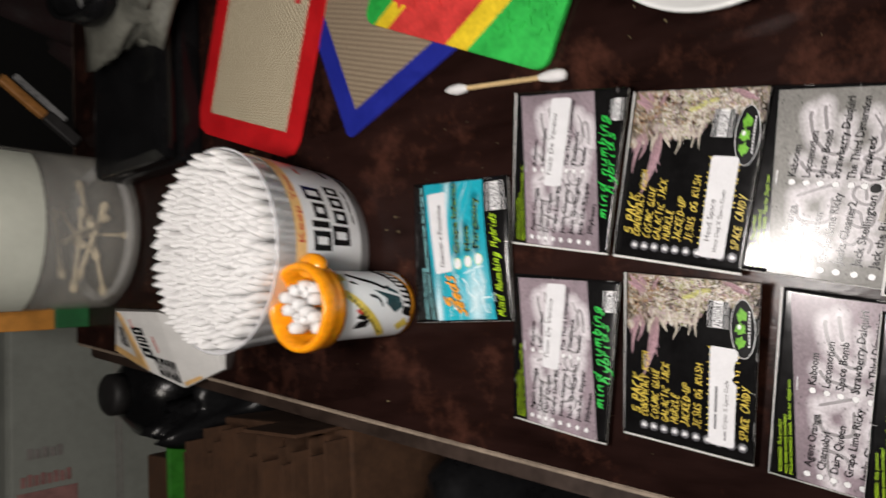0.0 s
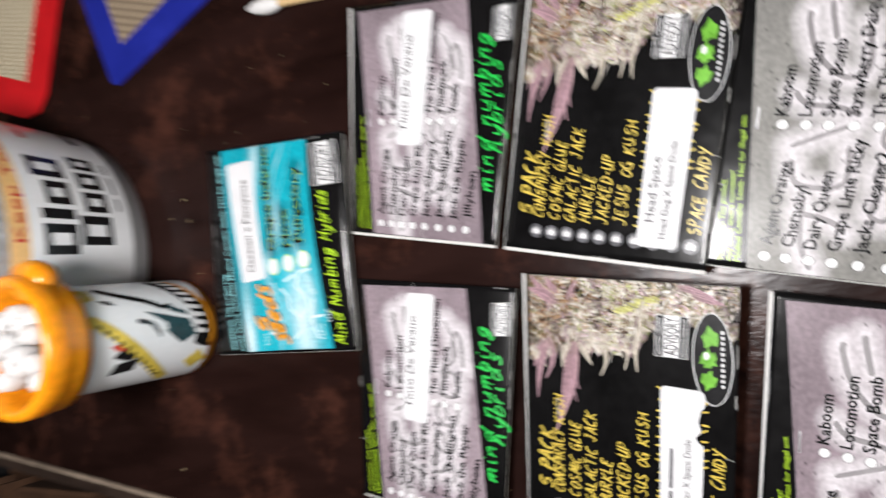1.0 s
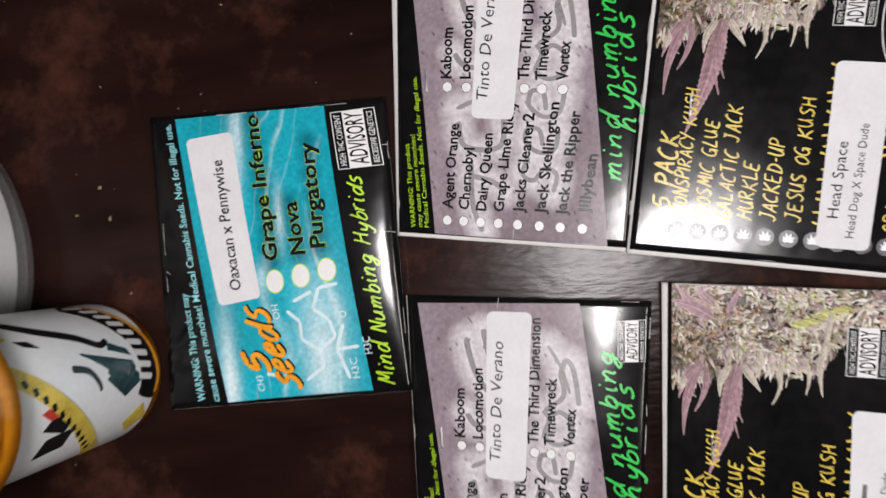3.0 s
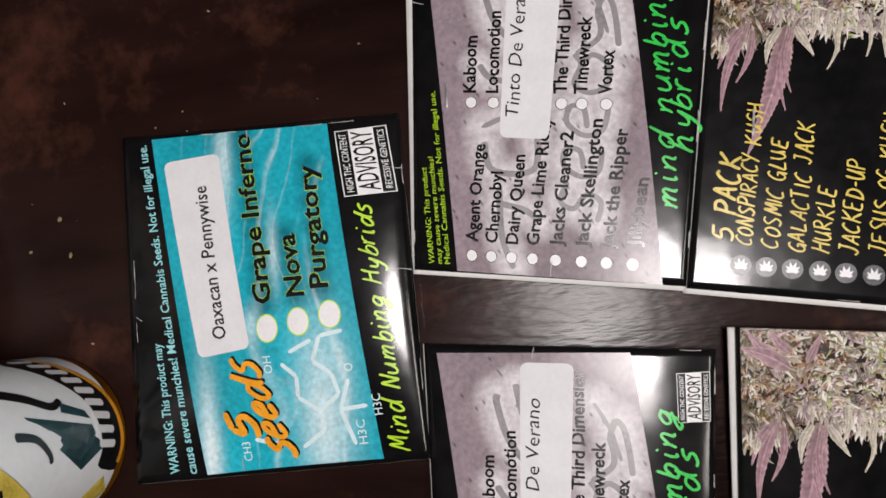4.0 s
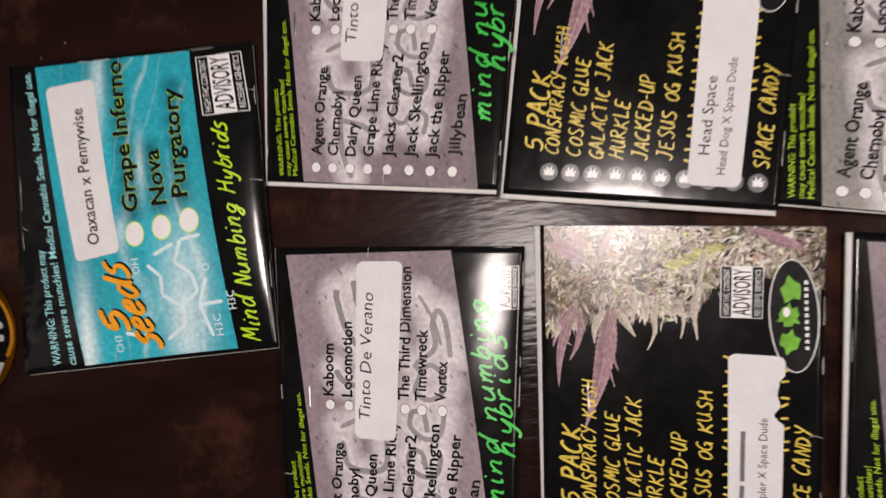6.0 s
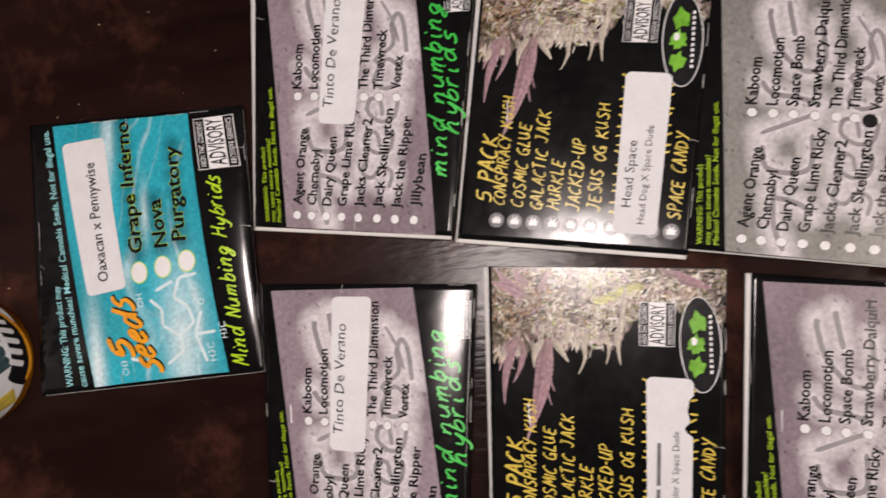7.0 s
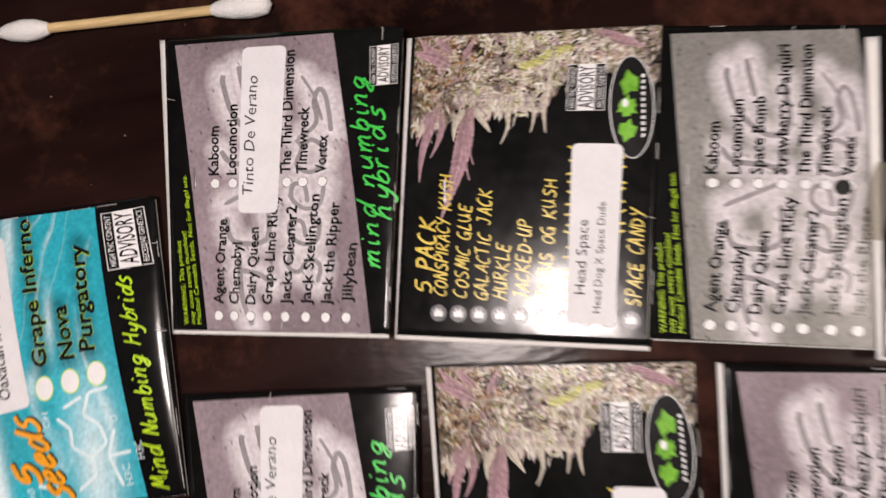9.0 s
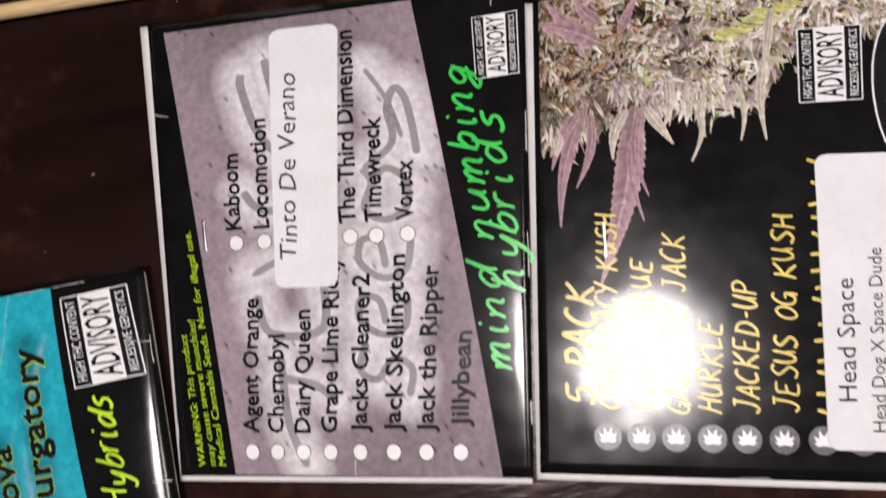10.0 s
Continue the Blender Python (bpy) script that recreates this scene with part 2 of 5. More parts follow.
def part(name, bm, material, parent=None, label="", smooth=False):
    """Link a bmesh as one mesh object under a thing or a part."""
    me = bpy.data.meshes.new(name)
    bm.to_mesh(me)
    bm.free()
    if smooth:
        me.shade_smooth()
    return linked(name, me, material, parent, label)


def sheet(name, verts, faces, material, parent=None, label="", smooth=False, ink=None):
    """A mesh from computed arrays; ink gives each face its printed colour."""
    me = bpy.data.meshes.new(name)
    me.from_pydata([tuple(v) for v in verts], [], [tuple(f) for f in faces])
    if ink is not None:
        layer = me.attributes.new("ink", "FLOAT_COLOR", "FACE" if len(ink) == len(faces) else "POINT")
        layer.data.foreach_set("color", np.c_[ink, np.ones(len(ink))].astype(np.float32).ravel())
    if smooth:
        me.shade_smooth()
    return linked(name, me, material, parent, label)


def thing(name, at, label, category, group="", kind=""):
    ob = new(name)
    ob.matrix_world = pose(*at)
    return tagged(ob, label, category, group, kind)


def block(x0, x1, y0, y1, z0, z1, bevel=0.0):
    bm = bmesh.new()
    bmesh.ops.create_cube(bm, size=1, matrix=Matrix.Translation(((x0 + x1) / 2, (y0 + y1) / 2, (z0 + z1) / 2)) @ Matrix.Diagonal((x1 - x0, y1 - y0, z1 - z0, 1)))
    if bevel:
        bmesh.ops.bevel(bm, geom=bm.edges[:], offset=bevel, segments=2, affect="EDGES", profile=0.6)
    return bm


def lathe(rings, segments=48, m=Matrix()):
    """Turn a profile of (radius, height) round z; a closed profile makes a wall with thickness."""
    bm = bmesh.new()
    rows = []
    for r, z in rings:
        if r < 1e-6:
            rows.append([bm.verts.new(m @ Vector((0, 0, z)))])
        else:
            rows.append([bm.verts.new(m @ Vector((r * math.cos(a), r * math.sin(a), z))) for a in (2 * math.pi * k / segments for k in range(segments))])
    for a, b in zip(rows, rows[1:]):
        for k in range(segments):
            quad = [a[k % len(a)], a[(k + 1) % len(a)], b[(k + 1) % len(b)], b[k % len(b)]]
            quad = list(dict.fromkeys(quad))
            if len(quad) > 2:
                bm.faces.new(quad)
    bmesh.ops.recalc_face_normals(bm, faces=bm.faces[:])
    return bm


def prism(outline, z0, z1, bevel=0.0):
    bm = bmesh.new()
    base = bm.faces.new([bm.verts.new((x, y, z0)) for x, y in outline])
    up = bmesh.ops.extrude_face_region(bm, geom=[base])
    bmesh.ops.translate(bm, verts=[v for v in up["geom"] if isinstance(v, bmesh.types.BMVert)], vec=(0, 0, z1 - z0))
    bmesh.ops.recalc_face_normals(bm, faces=bm.faces[:])
    if bevel:
        bmesh.ops.bevel(bm, geom=[e for e in bm.edges if abs(e.verts[0].co.z - z1) < 1e-6 and abs(e.verts[1].co.z - z1) < 1e-6], offset=bevel, segments=2, affect="EDGES")
    return bm


def rounded(w, h, r, steps=5):
    """The outline of a w by h rectangle with round corners, from (0, 0)."""
    out = []
    for cx, cy, a in ((w - r, h - r, 0), (r, h - r, 90), (r, r, 180), (w - r, r, 270)):
        out += [(cx + r * math.cos(radians(a + 90 * k / steps)), cy + r * math.sin(radians(a + 90 * k / steps))) for k in range(steps + 1)]
    return out


def clip(poly, px, py, nx, ny):
    """The part of a convex outline on the side of the line that (nx, ny) points to."""
    out = []
    for (x0, y0), (x1, y1) in zip(poly, poly[1:] + poly[:1]):
        a, b = (x0 - px) * nx + (y0 - py) * ny, (x1 - px) * nx + (y1 - py) * ny
        if a >= 0:
            out.append((x0, y0))
        if a * b < 0:
            k = a / (a - b)
            out.append((x0 + k * (x1 - x0), y0 + k * (y1 - y0)))
    return out


def lumpy(nu, nv, seed, octaves=4):
    """Smooth random heights from 0 to 1 on a grid of nu by nv."""
    rng, total, size = np.random.RandomState(seed), np.zeros((nu, nv)), 0
    for o in range(octaves):
        n = 3 * 2**o
        g = rng.rand(n + 2, n + 2)
        x, y = np.linspace(0, n, nu), np.linspace(0, n, nv)
        i, j = x.astype(int), y.astype(int)
        fx, fy = (x - i)[:, None], (y - j)[None]
        fx, fy = fx * fx * (3 - 2 * fx), fy * fy * (3 - 2 * fy)
        a = g[np.ix_(i, j)] * (1 - fx) * (1 - fy) + g[np.ix_(i + 1, j)] * fx * (1 - fy) + g[np.ix_(i, j + 1)] * (1 - fx) * fy + g[np.ix_(i + 1, j + 1)] * fx * fy
        total += a * 0.55**o
        size += 0.55**o
    return total / size


# ---- printing on curved surfaces ----
GLYPHS = {}


def glyphs(text, bold=0.0):
    """Flat letters of the built-in font: x from 0 to 1 along the line, y in heights of a capital."""
    if (text, bold) not in GLYPHS:
        cu = bpy.data.curves.new("letters", "FONT")
        cu.body, cu.size, cu.resolution_u, cu.fill_mode, cu.offset = text, 1.0, 2, "FRONT", bold
        ob = bpy.data.objects.new("letters", cu)
        me = bpy.data.meshes.new_from_object(ob)
        co = np.array([v.co[:] for v in me.vertices])
        faces = [list(p.vertices) for p in me.polygons]
        bpy.data.objects.remove(ob)
        bpy.data.curves.remove(cu)
        bpy.data.meshes.remove(me)
        co[:, 0] = (co[:, 0] - co[:, 0].min()) / np.ptp(co[:, 0])
        co[:, 1] /= 0.70
        GLYPHS[text, bold] = co[:, :2], faces
    return GLYPHS[text, bold]


class Leaf:
    """A card between four corners (metres, in the plan), raised by a soft swelling; turned: how far its right-hand strip rolls down."""

    def __init__(self, tl, tr, br, bl, z, swell=0.003, lean=0.25, curl=(0, 0, 0, 0), turned=0.0):
        self.tl, self.tr, self.br, self.bl = (np.array(c) / 1000 for c in (tl, tr, br, bl))
        self.z, self.swell, self.lean, self.curl, self.turned = z, swell, lean, curl, turned

    def at(self, u, v, off=0.0):
        u, v = np.asarray(u, float), np.asarray(v, float)
        uc, vc = np.clip(u, 0, 1), np.clip(v, 0, 1)
        w = (1 - u) * (1 - v), (1 - u) * v, u * v, u * (1 - v)
        xy = sum(k[..., None] * c for k, c in zip(w, (self.br, self.bl, self.tl, self.tr)))
        peak = vc ** (1 - self.lean)
        z = self.z + self.swell * np.sin(np.pi * uc) ** 0.8 * np.sin(np.pi * peak) ** 0.8 + off
        z = z + sum(k * c for k, c in zip(((1 - uc) * (1 - vc), (1 - uc) * vc, uc * vc, uc * (1 - vc)), self.curl))
        z = z - self.turned * (np.clip(0.24 - vc, 0, 1) / 0.24) ** 2
        return np.concatenate([xy, z[..., None]], -1)

    def size(self):
        return np.linalg.norm(self.tl - self.bl), np.linalg.norm(self.bl - self.br)


class Round:
    """The side of an upright jar: u runs round it from the middle of the side that faces -y, v up it."""

    def __init__(self, cx, cy, z0, z1, r0, r1, span):
        self.c, self.z, self.r, self.span = (cx, cy), (z0, z1), (r0, r1), radians(span)

    def at(self, u, v, off=0.0):
        u, v = np.asarray(u, float), np.asarray(v, float)
        a = (u - 0.5) * self.span
        r = self.r[0] + (self.r[1] - self.r[0]) * v + off
        return np.stack([self.c[0] + r * np.sin(a), self.c[1] - r * np.cos(a), self.z[0] + (self.z[1] - self.z[0]) * v], -1)

    def size(self):
        return self.span * sum(self.r) / 2, self.z[1] - self.z[0]


def grid_on(surf, corners, nu, nv, off):
    """Points and faces of a grid between four (u, v) corners: bottom left, bottom right, top right, top left."""
    a, b, c, d = (np.array(p, float) for p in corners)
    s, t = np.meshgrid(np.linspace(0, 1, nu), np.linspace(0, 1, nv), indexing="ij")
    uv = ((1 - s) * (1 - t))[..., None] * a + (s * (1 - t))[..., None] * b + (s * t)[..., None] * c + ((1 - s) * t)[..., None] * d
    verts = surf.at(uv[..., 0], uv[..., 1], off).reshape(-1, 3)
    i, j = np.meshgrid(np.arange(nu - 1), np.arange(nv - 1), indexing="ij")
    k = (i * nv + j).ravel()
    return verts, np.stack([k, k + nv, k + nv + 1, k + 1], 1), uv.reshape(-1, 2)


def slab(surf, name, corners, thick, off, material, parent, label="", n=44):
    """A thin card that follows the surface, closed at the edges."""
    top, faces, _ = grid_on(surf, corners, n, n, off)
    low = top.copy()
    low[:, 2] -= thick
    count = len(top)
    ring = list(range(0, n)) + list(range(2 * n - 1, n * n, n)) + list(range(n * n - 2, n * n - n - 1, -1)) + list(range(n * n - 2 * n, 0, -n))
    sides = [(ring[k], ring[(k + 1) % len(ring)], ring[(k + 1) % len(ring)] + count, ring[k] + count) for k in range(len(ring))]
    ob = sheet(name, np.r_[top, low], [*faces, *[f[::-1] + count for f in faces], *sides], material, parent, label)
    me = ob.data
    me.polygons.foreach_set("use_smooth", [True] * (2 * len(faces)) + [False] * len(sides))
    return ob


def letters(surf, text, start, end, height, off, material, parent, bold=0.0, slant=0.0, wobble=0.0, seed=0, name="lettering"):
    """A line of print from start to end (u, v of its baseline); height: of a capital, in v."""
    co, faces = glyphs(text, bold)
    s, y = co[:, 0], co[:, 1]
    k = y * slant * height * surf.size()[1] / surf.size()[0]
    w = wobble * np.sin(s * len(text) * 2.1 + seed) * height
    return sheet(name, surf.at(start[0] + s * (end[0] - start[0]) + k, start[1] + s * (end[1] - start[1]) + y * height + w, off), faces, material, parent)


def bars(surf, start, end, height, words, off, material, parent, name="print_bar"):
    """Words that are not spelled out: one plain bar each."""
    total, s = sum(words) + 0.6 * (len(words) - 1), 0.0
    for w in words:
        a, b = s / total, (s + w) / total
        p = [(start[0] + k * (end[0] - start[0]), start[1] + k * (end[1] - start[1])) for k in (a, b)]
        corners = [p[0], p[1], (p[1][0], p[1][1] + height), (p[0][0], p[0][1] + height)]
        v, f, _ = grid_on(surf, corners, 8, 3, off)
        sheet(name, v, f, material, parent)
        s += w + 0.6


def patch(surf, name, outline, off, material, parent, label=""):
    """A flat printed shape with the given (u, v) outline."""
    uv = np.array(outline, float)
    mid = uv.mean(0)
    n = len(uv)
    # rings towards the middle keep the shape on a curved surface
    rings = [mid + (uv - mid) * k for k in (1.0, 0.66, 0.33)]
    verts = surf.at(*np.concatenate([*rings, [mid]]).T, off)
    faces = [(r * n + k, r * n + (k + 1) % n, (r + 1) * n + (k + 1) % n, (r + 1) * n + k) for r in range(2) for k in range(n)]
    faces += [(2 * n + k, 2 * n + (k + 1) % n, 3 * n) for k in range(n)]
    return sheet(name, verts, faces, material, parent, label)


def oval(cu, cv, ru, rv, n=20, turn=0.0):
    c, s = math.cos(turn), math.sin(turn)
    return [(cu + ru * math.cos(a) * c - rv * math.sin(a) * s, cv + rv * math.sin(a) * c + ru * math.cos(a) * s) for a in (2 * math.pi * k / n for k in range(n))]


def smooth_line(points, per=8):
    """A soft curve through the given points."""
    p = np.array([points[0], *points, points[-1]], float)
    out = []
    for k in range(1, len(p) - 2):
        for t in np.linspace(0, 1, per, endpoint=False):
            out.append(0.5 * (2 * p[k] + (p[k + 1] - p[k - 1]) * t + (2 * p[k - 1] - 5 * p[k] + 4 * p[k + 1] - p[k + 2]) * t**2 + (3 * p[k] - p[k - 1] - 3 * p[k + 1] + p[k + 2]) * t**3))
    return np.array([*out, p[-1]])


def stroke_mesh(surf, line, width, off, taper=0.0):
    """Points and faces of one painted stroke along a (u, v) line; width in metres."""
    w, h = surf.size()
    flat = line * (w, h)
    d = np.gradient(flat, axis=0)
    d /= np.linalg.norm(d, axis=1)[:, None] + 1e-12
    s = np.linspace(0, 1, len(line))
    half = width / 2 * (1 - taper * s)
    half = half * np.clip(np.minimum(s, 1 - s) * len(line) / 2 + 0.45, 0, 1)
    side = np.stack([-d[:, 1], d[:, 0]], 1) * half[:, None]
    a, b = (flat + side) / (w, h), (flat - side) / (w, h)
    n, mid = len(line), (a + b) / 2
    verts = np.concatenate([surf.at(q[:, 0], q[:, 1], off) for q in (a, mid, b)])
    return verts, [(r * n + k, r * n + k + 1, r * n + n + k + 1, r * n + n + k) for r in range(2) for k in range(n - 1)]


def ribbon(surf, name, points, width, off, material, parent, taper=0.0):
    """A painted stroke; width in metres."""
    return sheet(name, *stroke_mesh(surf, smooth_line(points), width, off, taper), material, parent)


# pen strokes of the hand-lettered words: baseline 0, capitals 1 high, small letters 0.6
PEN = {}
PEN["5"] = [[(0.10, 0.95), (0.06, 0.55), (0.34, 0.60), (0.46, 0.32), (0.30, 0.04), (0.02, 0.06)], [(0.10, 0.95), (0.48, 1.0)]]
PEN["A"] = [[(0.0, 0.0), (0.14, 0.5), (0.28, 1.0), (0.36, 0.5), (0.44, -0.02)], [(0.06, 0.34), (0.46, 0.40)]]
PEN["C"] = [[(0.44, 0.90), (0.30, 1.0), (0.08, 0.70), (0.02, 0.30), (0.16, 0.0), (0.42, 0.10)]]
PEN["D"] = [[(0.06, 0.0), (0.08, 0.98)], [(0.0, 0.98), (0.34, 0.86), (0.46, 0.48), (0.30, 0.10), (0.0, 0.0)]]
PEN["E"] = [[(0.44, 0.96), (0.08, 0.94), (0.06, 0.5), (0.04, 0.04), (0.42, 0.0)], [(0.06, 0.50), (0.36, 0.54)]]
PEN["G"] = [[(0.44, 0.92), (0.26, 1.0), (0.04, 0.60), (0.06, 0.12), (0.28, 0.0), (0.44, 0.40), (0.24, 0.42)], [(0.44, 0.40), (0.42, -0.15)]]
PEN["H"] = [[(0.04, 1.0), (0.05, 0.5), (0.0, -0.04)], [(0.44, 1.0), (0.42, 0.5), (0.46, 0.0)], [(0.0, 0.48), (0.48, 0.56)]]
PEN["I"] = [[(0.06, 0.98), (0.05, 0.5), (0.02, 0.0)]]
PEN["J"] = [[(0.36, 1.0), (0.34, 0.3), (0.20, 0.0), (0.0, 0.14)], [(0.16, 1.0), (0.46, 1.0)]]
PEN["K"] = [[(0.05, 1.0), (0.06, 0.5), (0.0, -0.05)], [(0.48, 1.0), (0.24, 0.68), (0.05, 0.48), (0.24, 0.30), (0.50, -0.04)]]
PEN["L"] = [[(0.08, 1.0), (0.06, 0.5), (0.03, 0.02), (0.20, 0.02), (0.42, 0.06)]]
PEN["M"] = [[(0.0, 0.0), (0.06, 0.5), (0.12, 1.0), (0.20, 0.6), (0.28, 0.30), (0.38, 0.7), (0.46, 1.0), (0.50, 0.5), (0.54, 0.0)]]
PEN["N"] = [[(0.0, 0.0), (0.04, 0.5), (0.08, 0.98), (0.22, 0.5), (0.38, 0.0), (0.42, 0.5), (0.46, 1.02)]]
PEN["O"] = [[(0.26, 1.0), (0.06, 0.72), (0.04, 0.26), (0.20, 0.0), (0.40, 0.26), (0.42, 0.72), (0.24, 1.0)]]
PEN["P"] = [[(0.06, -0.04), (0.07, 0.5), (0.08, 0.98)], [(0.0, 0.94), (0.30, 1.0), (0.44, 0.76), (0.30, 0.50), (0.06, 0.46)]]
PEN["R"] = [[(0.06, 0.0), (0.08, 0.98)], [(0.0, 0.94), (0.30, 1.0), (0.42, 0.76), (0.28, 0.54), (0.08, 0.48), (0.28, 0.26), (0.48, -0.04)]]
PEN["S"] = [[(0.42, 0.92), (0.22, 1.0), (0.06, 0.76), (0.22, 0.52), (0.40, 0.28), (0.24, 0.0), (0.0, 0.10)]]
PEN["T"] = [[(0.0, 0.96), (0.48, 1.0)], [(0.25, 0.98), (0.24, 0.5), (0.20, 0.0)]]
PEN["U"] = [[(0.04, 1.0), (0.03, 0.4), (0.16, 0.02), (0.34, 0.2), (0.42, 1.0)], [(0.40, 0.5), (0.46, 0.0)]]
PEN["Y"] = [[(0.0, 1.0), (0.10, 0.66), (0.24, 0.50)], [(0.46, 1.02), (0.30, 0.55), (0.08, -0.08)]]
PEN["-"] = [[(0.04, 0.44), (0.30, 0.48)]]
PEN["m"] = [[(0.0, 0.62), (0.05, 0.3), (0.03, 0.0)], [(0.04, 0.3), (0.16, 0.6), (0.26, 0.56), (0.25, 0.02)], [(0.26, 0.36), (0.40, 0.62), (0.50, 0.52), (0.52, 0.06), (0.60, 0.02)]]
PEN["n"] = [[(0.0, 0.62), (0.06, 0.3), (0.03, 0.0)], [(0.05, 0.3), (0.20, 0.62), (0.34, 0.54), (0.36, 0.08), (0.46, 0.02)]]
PEN["i"] = [[(0.06, 0.60), (0.05, 0.3), (0.10, 0.0), (0.18, 0.06)], [(0.10, 0.86), (0.14, 0.92)]]
PEN["d"] = [[(0.36, 0.52), (0.16, 0.62), (0.02, 0.32), (0.12, 0.0), (0.30, 0.14), (0.38, 0.6), (0.44, 1.08), (0.40, 0.4), (0.46, 0.0)]]
PEN["u"] = [[(0.02, 0.62), (0.04, 0.16), (0.18, 0.0), (0.34, 0.2), (0.40, 0.62), (0.40, 0.16), (0.48, 0.02)]]
PEN["b"] = [[(0.08, 1.08), (0.06, 0.5), (0.04, 0.02)], [(0.05, 0.30), (0.22, 0.60), (0.38, 0.46), (0.34, 0.10), (0.16, -0.02), (0.04, 0.12)]]
PEN["g"] = [[(0.38, 0.54), (0.20, 0.64), (0.04, 0.40), (0.16, 0.14), (0.34, 0.28), (0.40, 0.60), (0.36, 0.0), (0.22, -0.38), (0.02, -0.28), (0.20, -0.06), (0.48, 0.06)]]
PEN["h"] = [[(0.10, 1.08), (0.07, 0.5), (0.03, 0.0)], [(0.05, 0.28), (0.22, 0.60), (0.34, 0.50), (0.36, 0.06), (0.46, 0.02)]]
PEN["y"] = [[(0.02, 0.60), (0.08, 0.18), (0.26, 0.16), (0.38, 0.62)], [(0.38, 0.62), (0.32, 0.0), (0.18, -0.40), (0.0, -0.32)]]
PEN["p"] = [[(0.04, 0.62), (0.06, 0.1), (0.02, -0.42)], [(0.05, 0.34), (0.22, 0.62), (0.38, 0.42), (0.28, 0.08), (0.06, 0.06)]]
PEN["r"] = [[(0.02, 0.60), (0.06, 0.3), (0.04, 0.0)], [(0.06, 0.32), (0.16, 0.58), (0.32, 0.58)]]
PEN["s"] = [[(0.34, 0.66), (0.16, 0.62), (0.08, 0.44), (0.28, 0.28), (0.30, 0.06), (0.12, -0.06), (-0.02, 0.04)]]
PEN["e"] = [[(0.04, 0.30), (0.30, 0.38), (0.28, 0.60), (0.10, 0.54), (0.03, 0.20), (0.16, 0.0), (0.38, 0.12)]]


def handwriting(surf, text, start, end, height, width, off, material, parent, slant=0.12, seed=0, loose=1.0, gap=0.16, name="hand_lettering"):
    """A line of pen strokes from start to end (u, v of its baseline); height: of a capital, in v; width of the pen in metres."""
    rng, lines, x = np.random.RandomState(seed), [], 0.0
    for ch in text:
        if ch == " ":
            x += 0.46
            continue
        tall, turn, drop = 1 + loose * rng.uniform(-0.08, 0.10), loose * rng.uniform(-0.07, 0.07), loose * rng.uniform(-0.05, 0.05)
        for pts in PEN[ch]:
            p = np.array(pts) * (1, tall)
            lines.append(np.stack([x + p[:, 0] - turn * p[:, 1], p[:, 1] + turn * p[:, 0] + drop], 1))
        x += max(px for pts in PEN[ch] for px, _ in pts) + gap * (1 + loose * rng.uniform(-0.3, 0.3))
    total = x - gap
    lean = slant * height * surf.size()[1] / surf.size()[0]
    verts, faces = [], []
    for k, p in enumerate(lines):
        p = smooth_line(p, 5)
        s = p[:, 0] / total
        uv = np.stack([start[0] + s * (end[0] - start[0]) + p[:, 1] * lean, start[1] + s * (end[1] - start[1]) + p[:, 1] * height], 1)
        v, f = stroke_mesh(surf, uv, width * rng.uniform(0.85, 1.15), off + 2e-6 * (k % 9))
        faces += [tuple(i + len(verts) for i in q) for q in f]
        verts += list(v)
    return sheet(name, verts, faces, material, parent)


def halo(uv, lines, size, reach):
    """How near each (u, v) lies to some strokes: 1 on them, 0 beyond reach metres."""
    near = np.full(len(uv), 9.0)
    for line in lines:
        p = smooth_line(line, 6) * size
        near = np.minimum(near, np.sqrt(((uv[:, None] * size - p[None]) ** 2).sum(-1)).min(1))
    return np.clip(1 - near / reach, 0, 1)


# ---- the room ----
def room():
    for name, b in (("floor", (-2, 2, -2, 2.2, -0.78, -0.74)), ("ceiling", (-2, 2, -2, 2.2, 1.7, 1.74))):
        tagged(part(name, block(*b), CARPET if name == "floor" else WALL), "dark carpeted floor" if name == "floor" else "dim painted ceiling", name, kind="structure")
    for name, b in (("wall_north", (-2, 2, 2.2, 2.3, -0.78, 1.74)), ("wall_south", (-2, 2, -2.1, -2, -0.78, 1.74)), ("wall_west", (-2.1, -2, -2.1, 2.3, -0.78, 1.74)), ("wall_east", (2, 2.1, -2.1, 2.3, -0.78, 1.74))):
        tagged(part(name, block(*b), WALL), "dark painted wall in shadow", "wall", kind="structure")


def edge_x(y):
    """The table's worn edge, a little askew to the packets."""
    return -0.0583 + 0.1213 * (y - 0.2146)


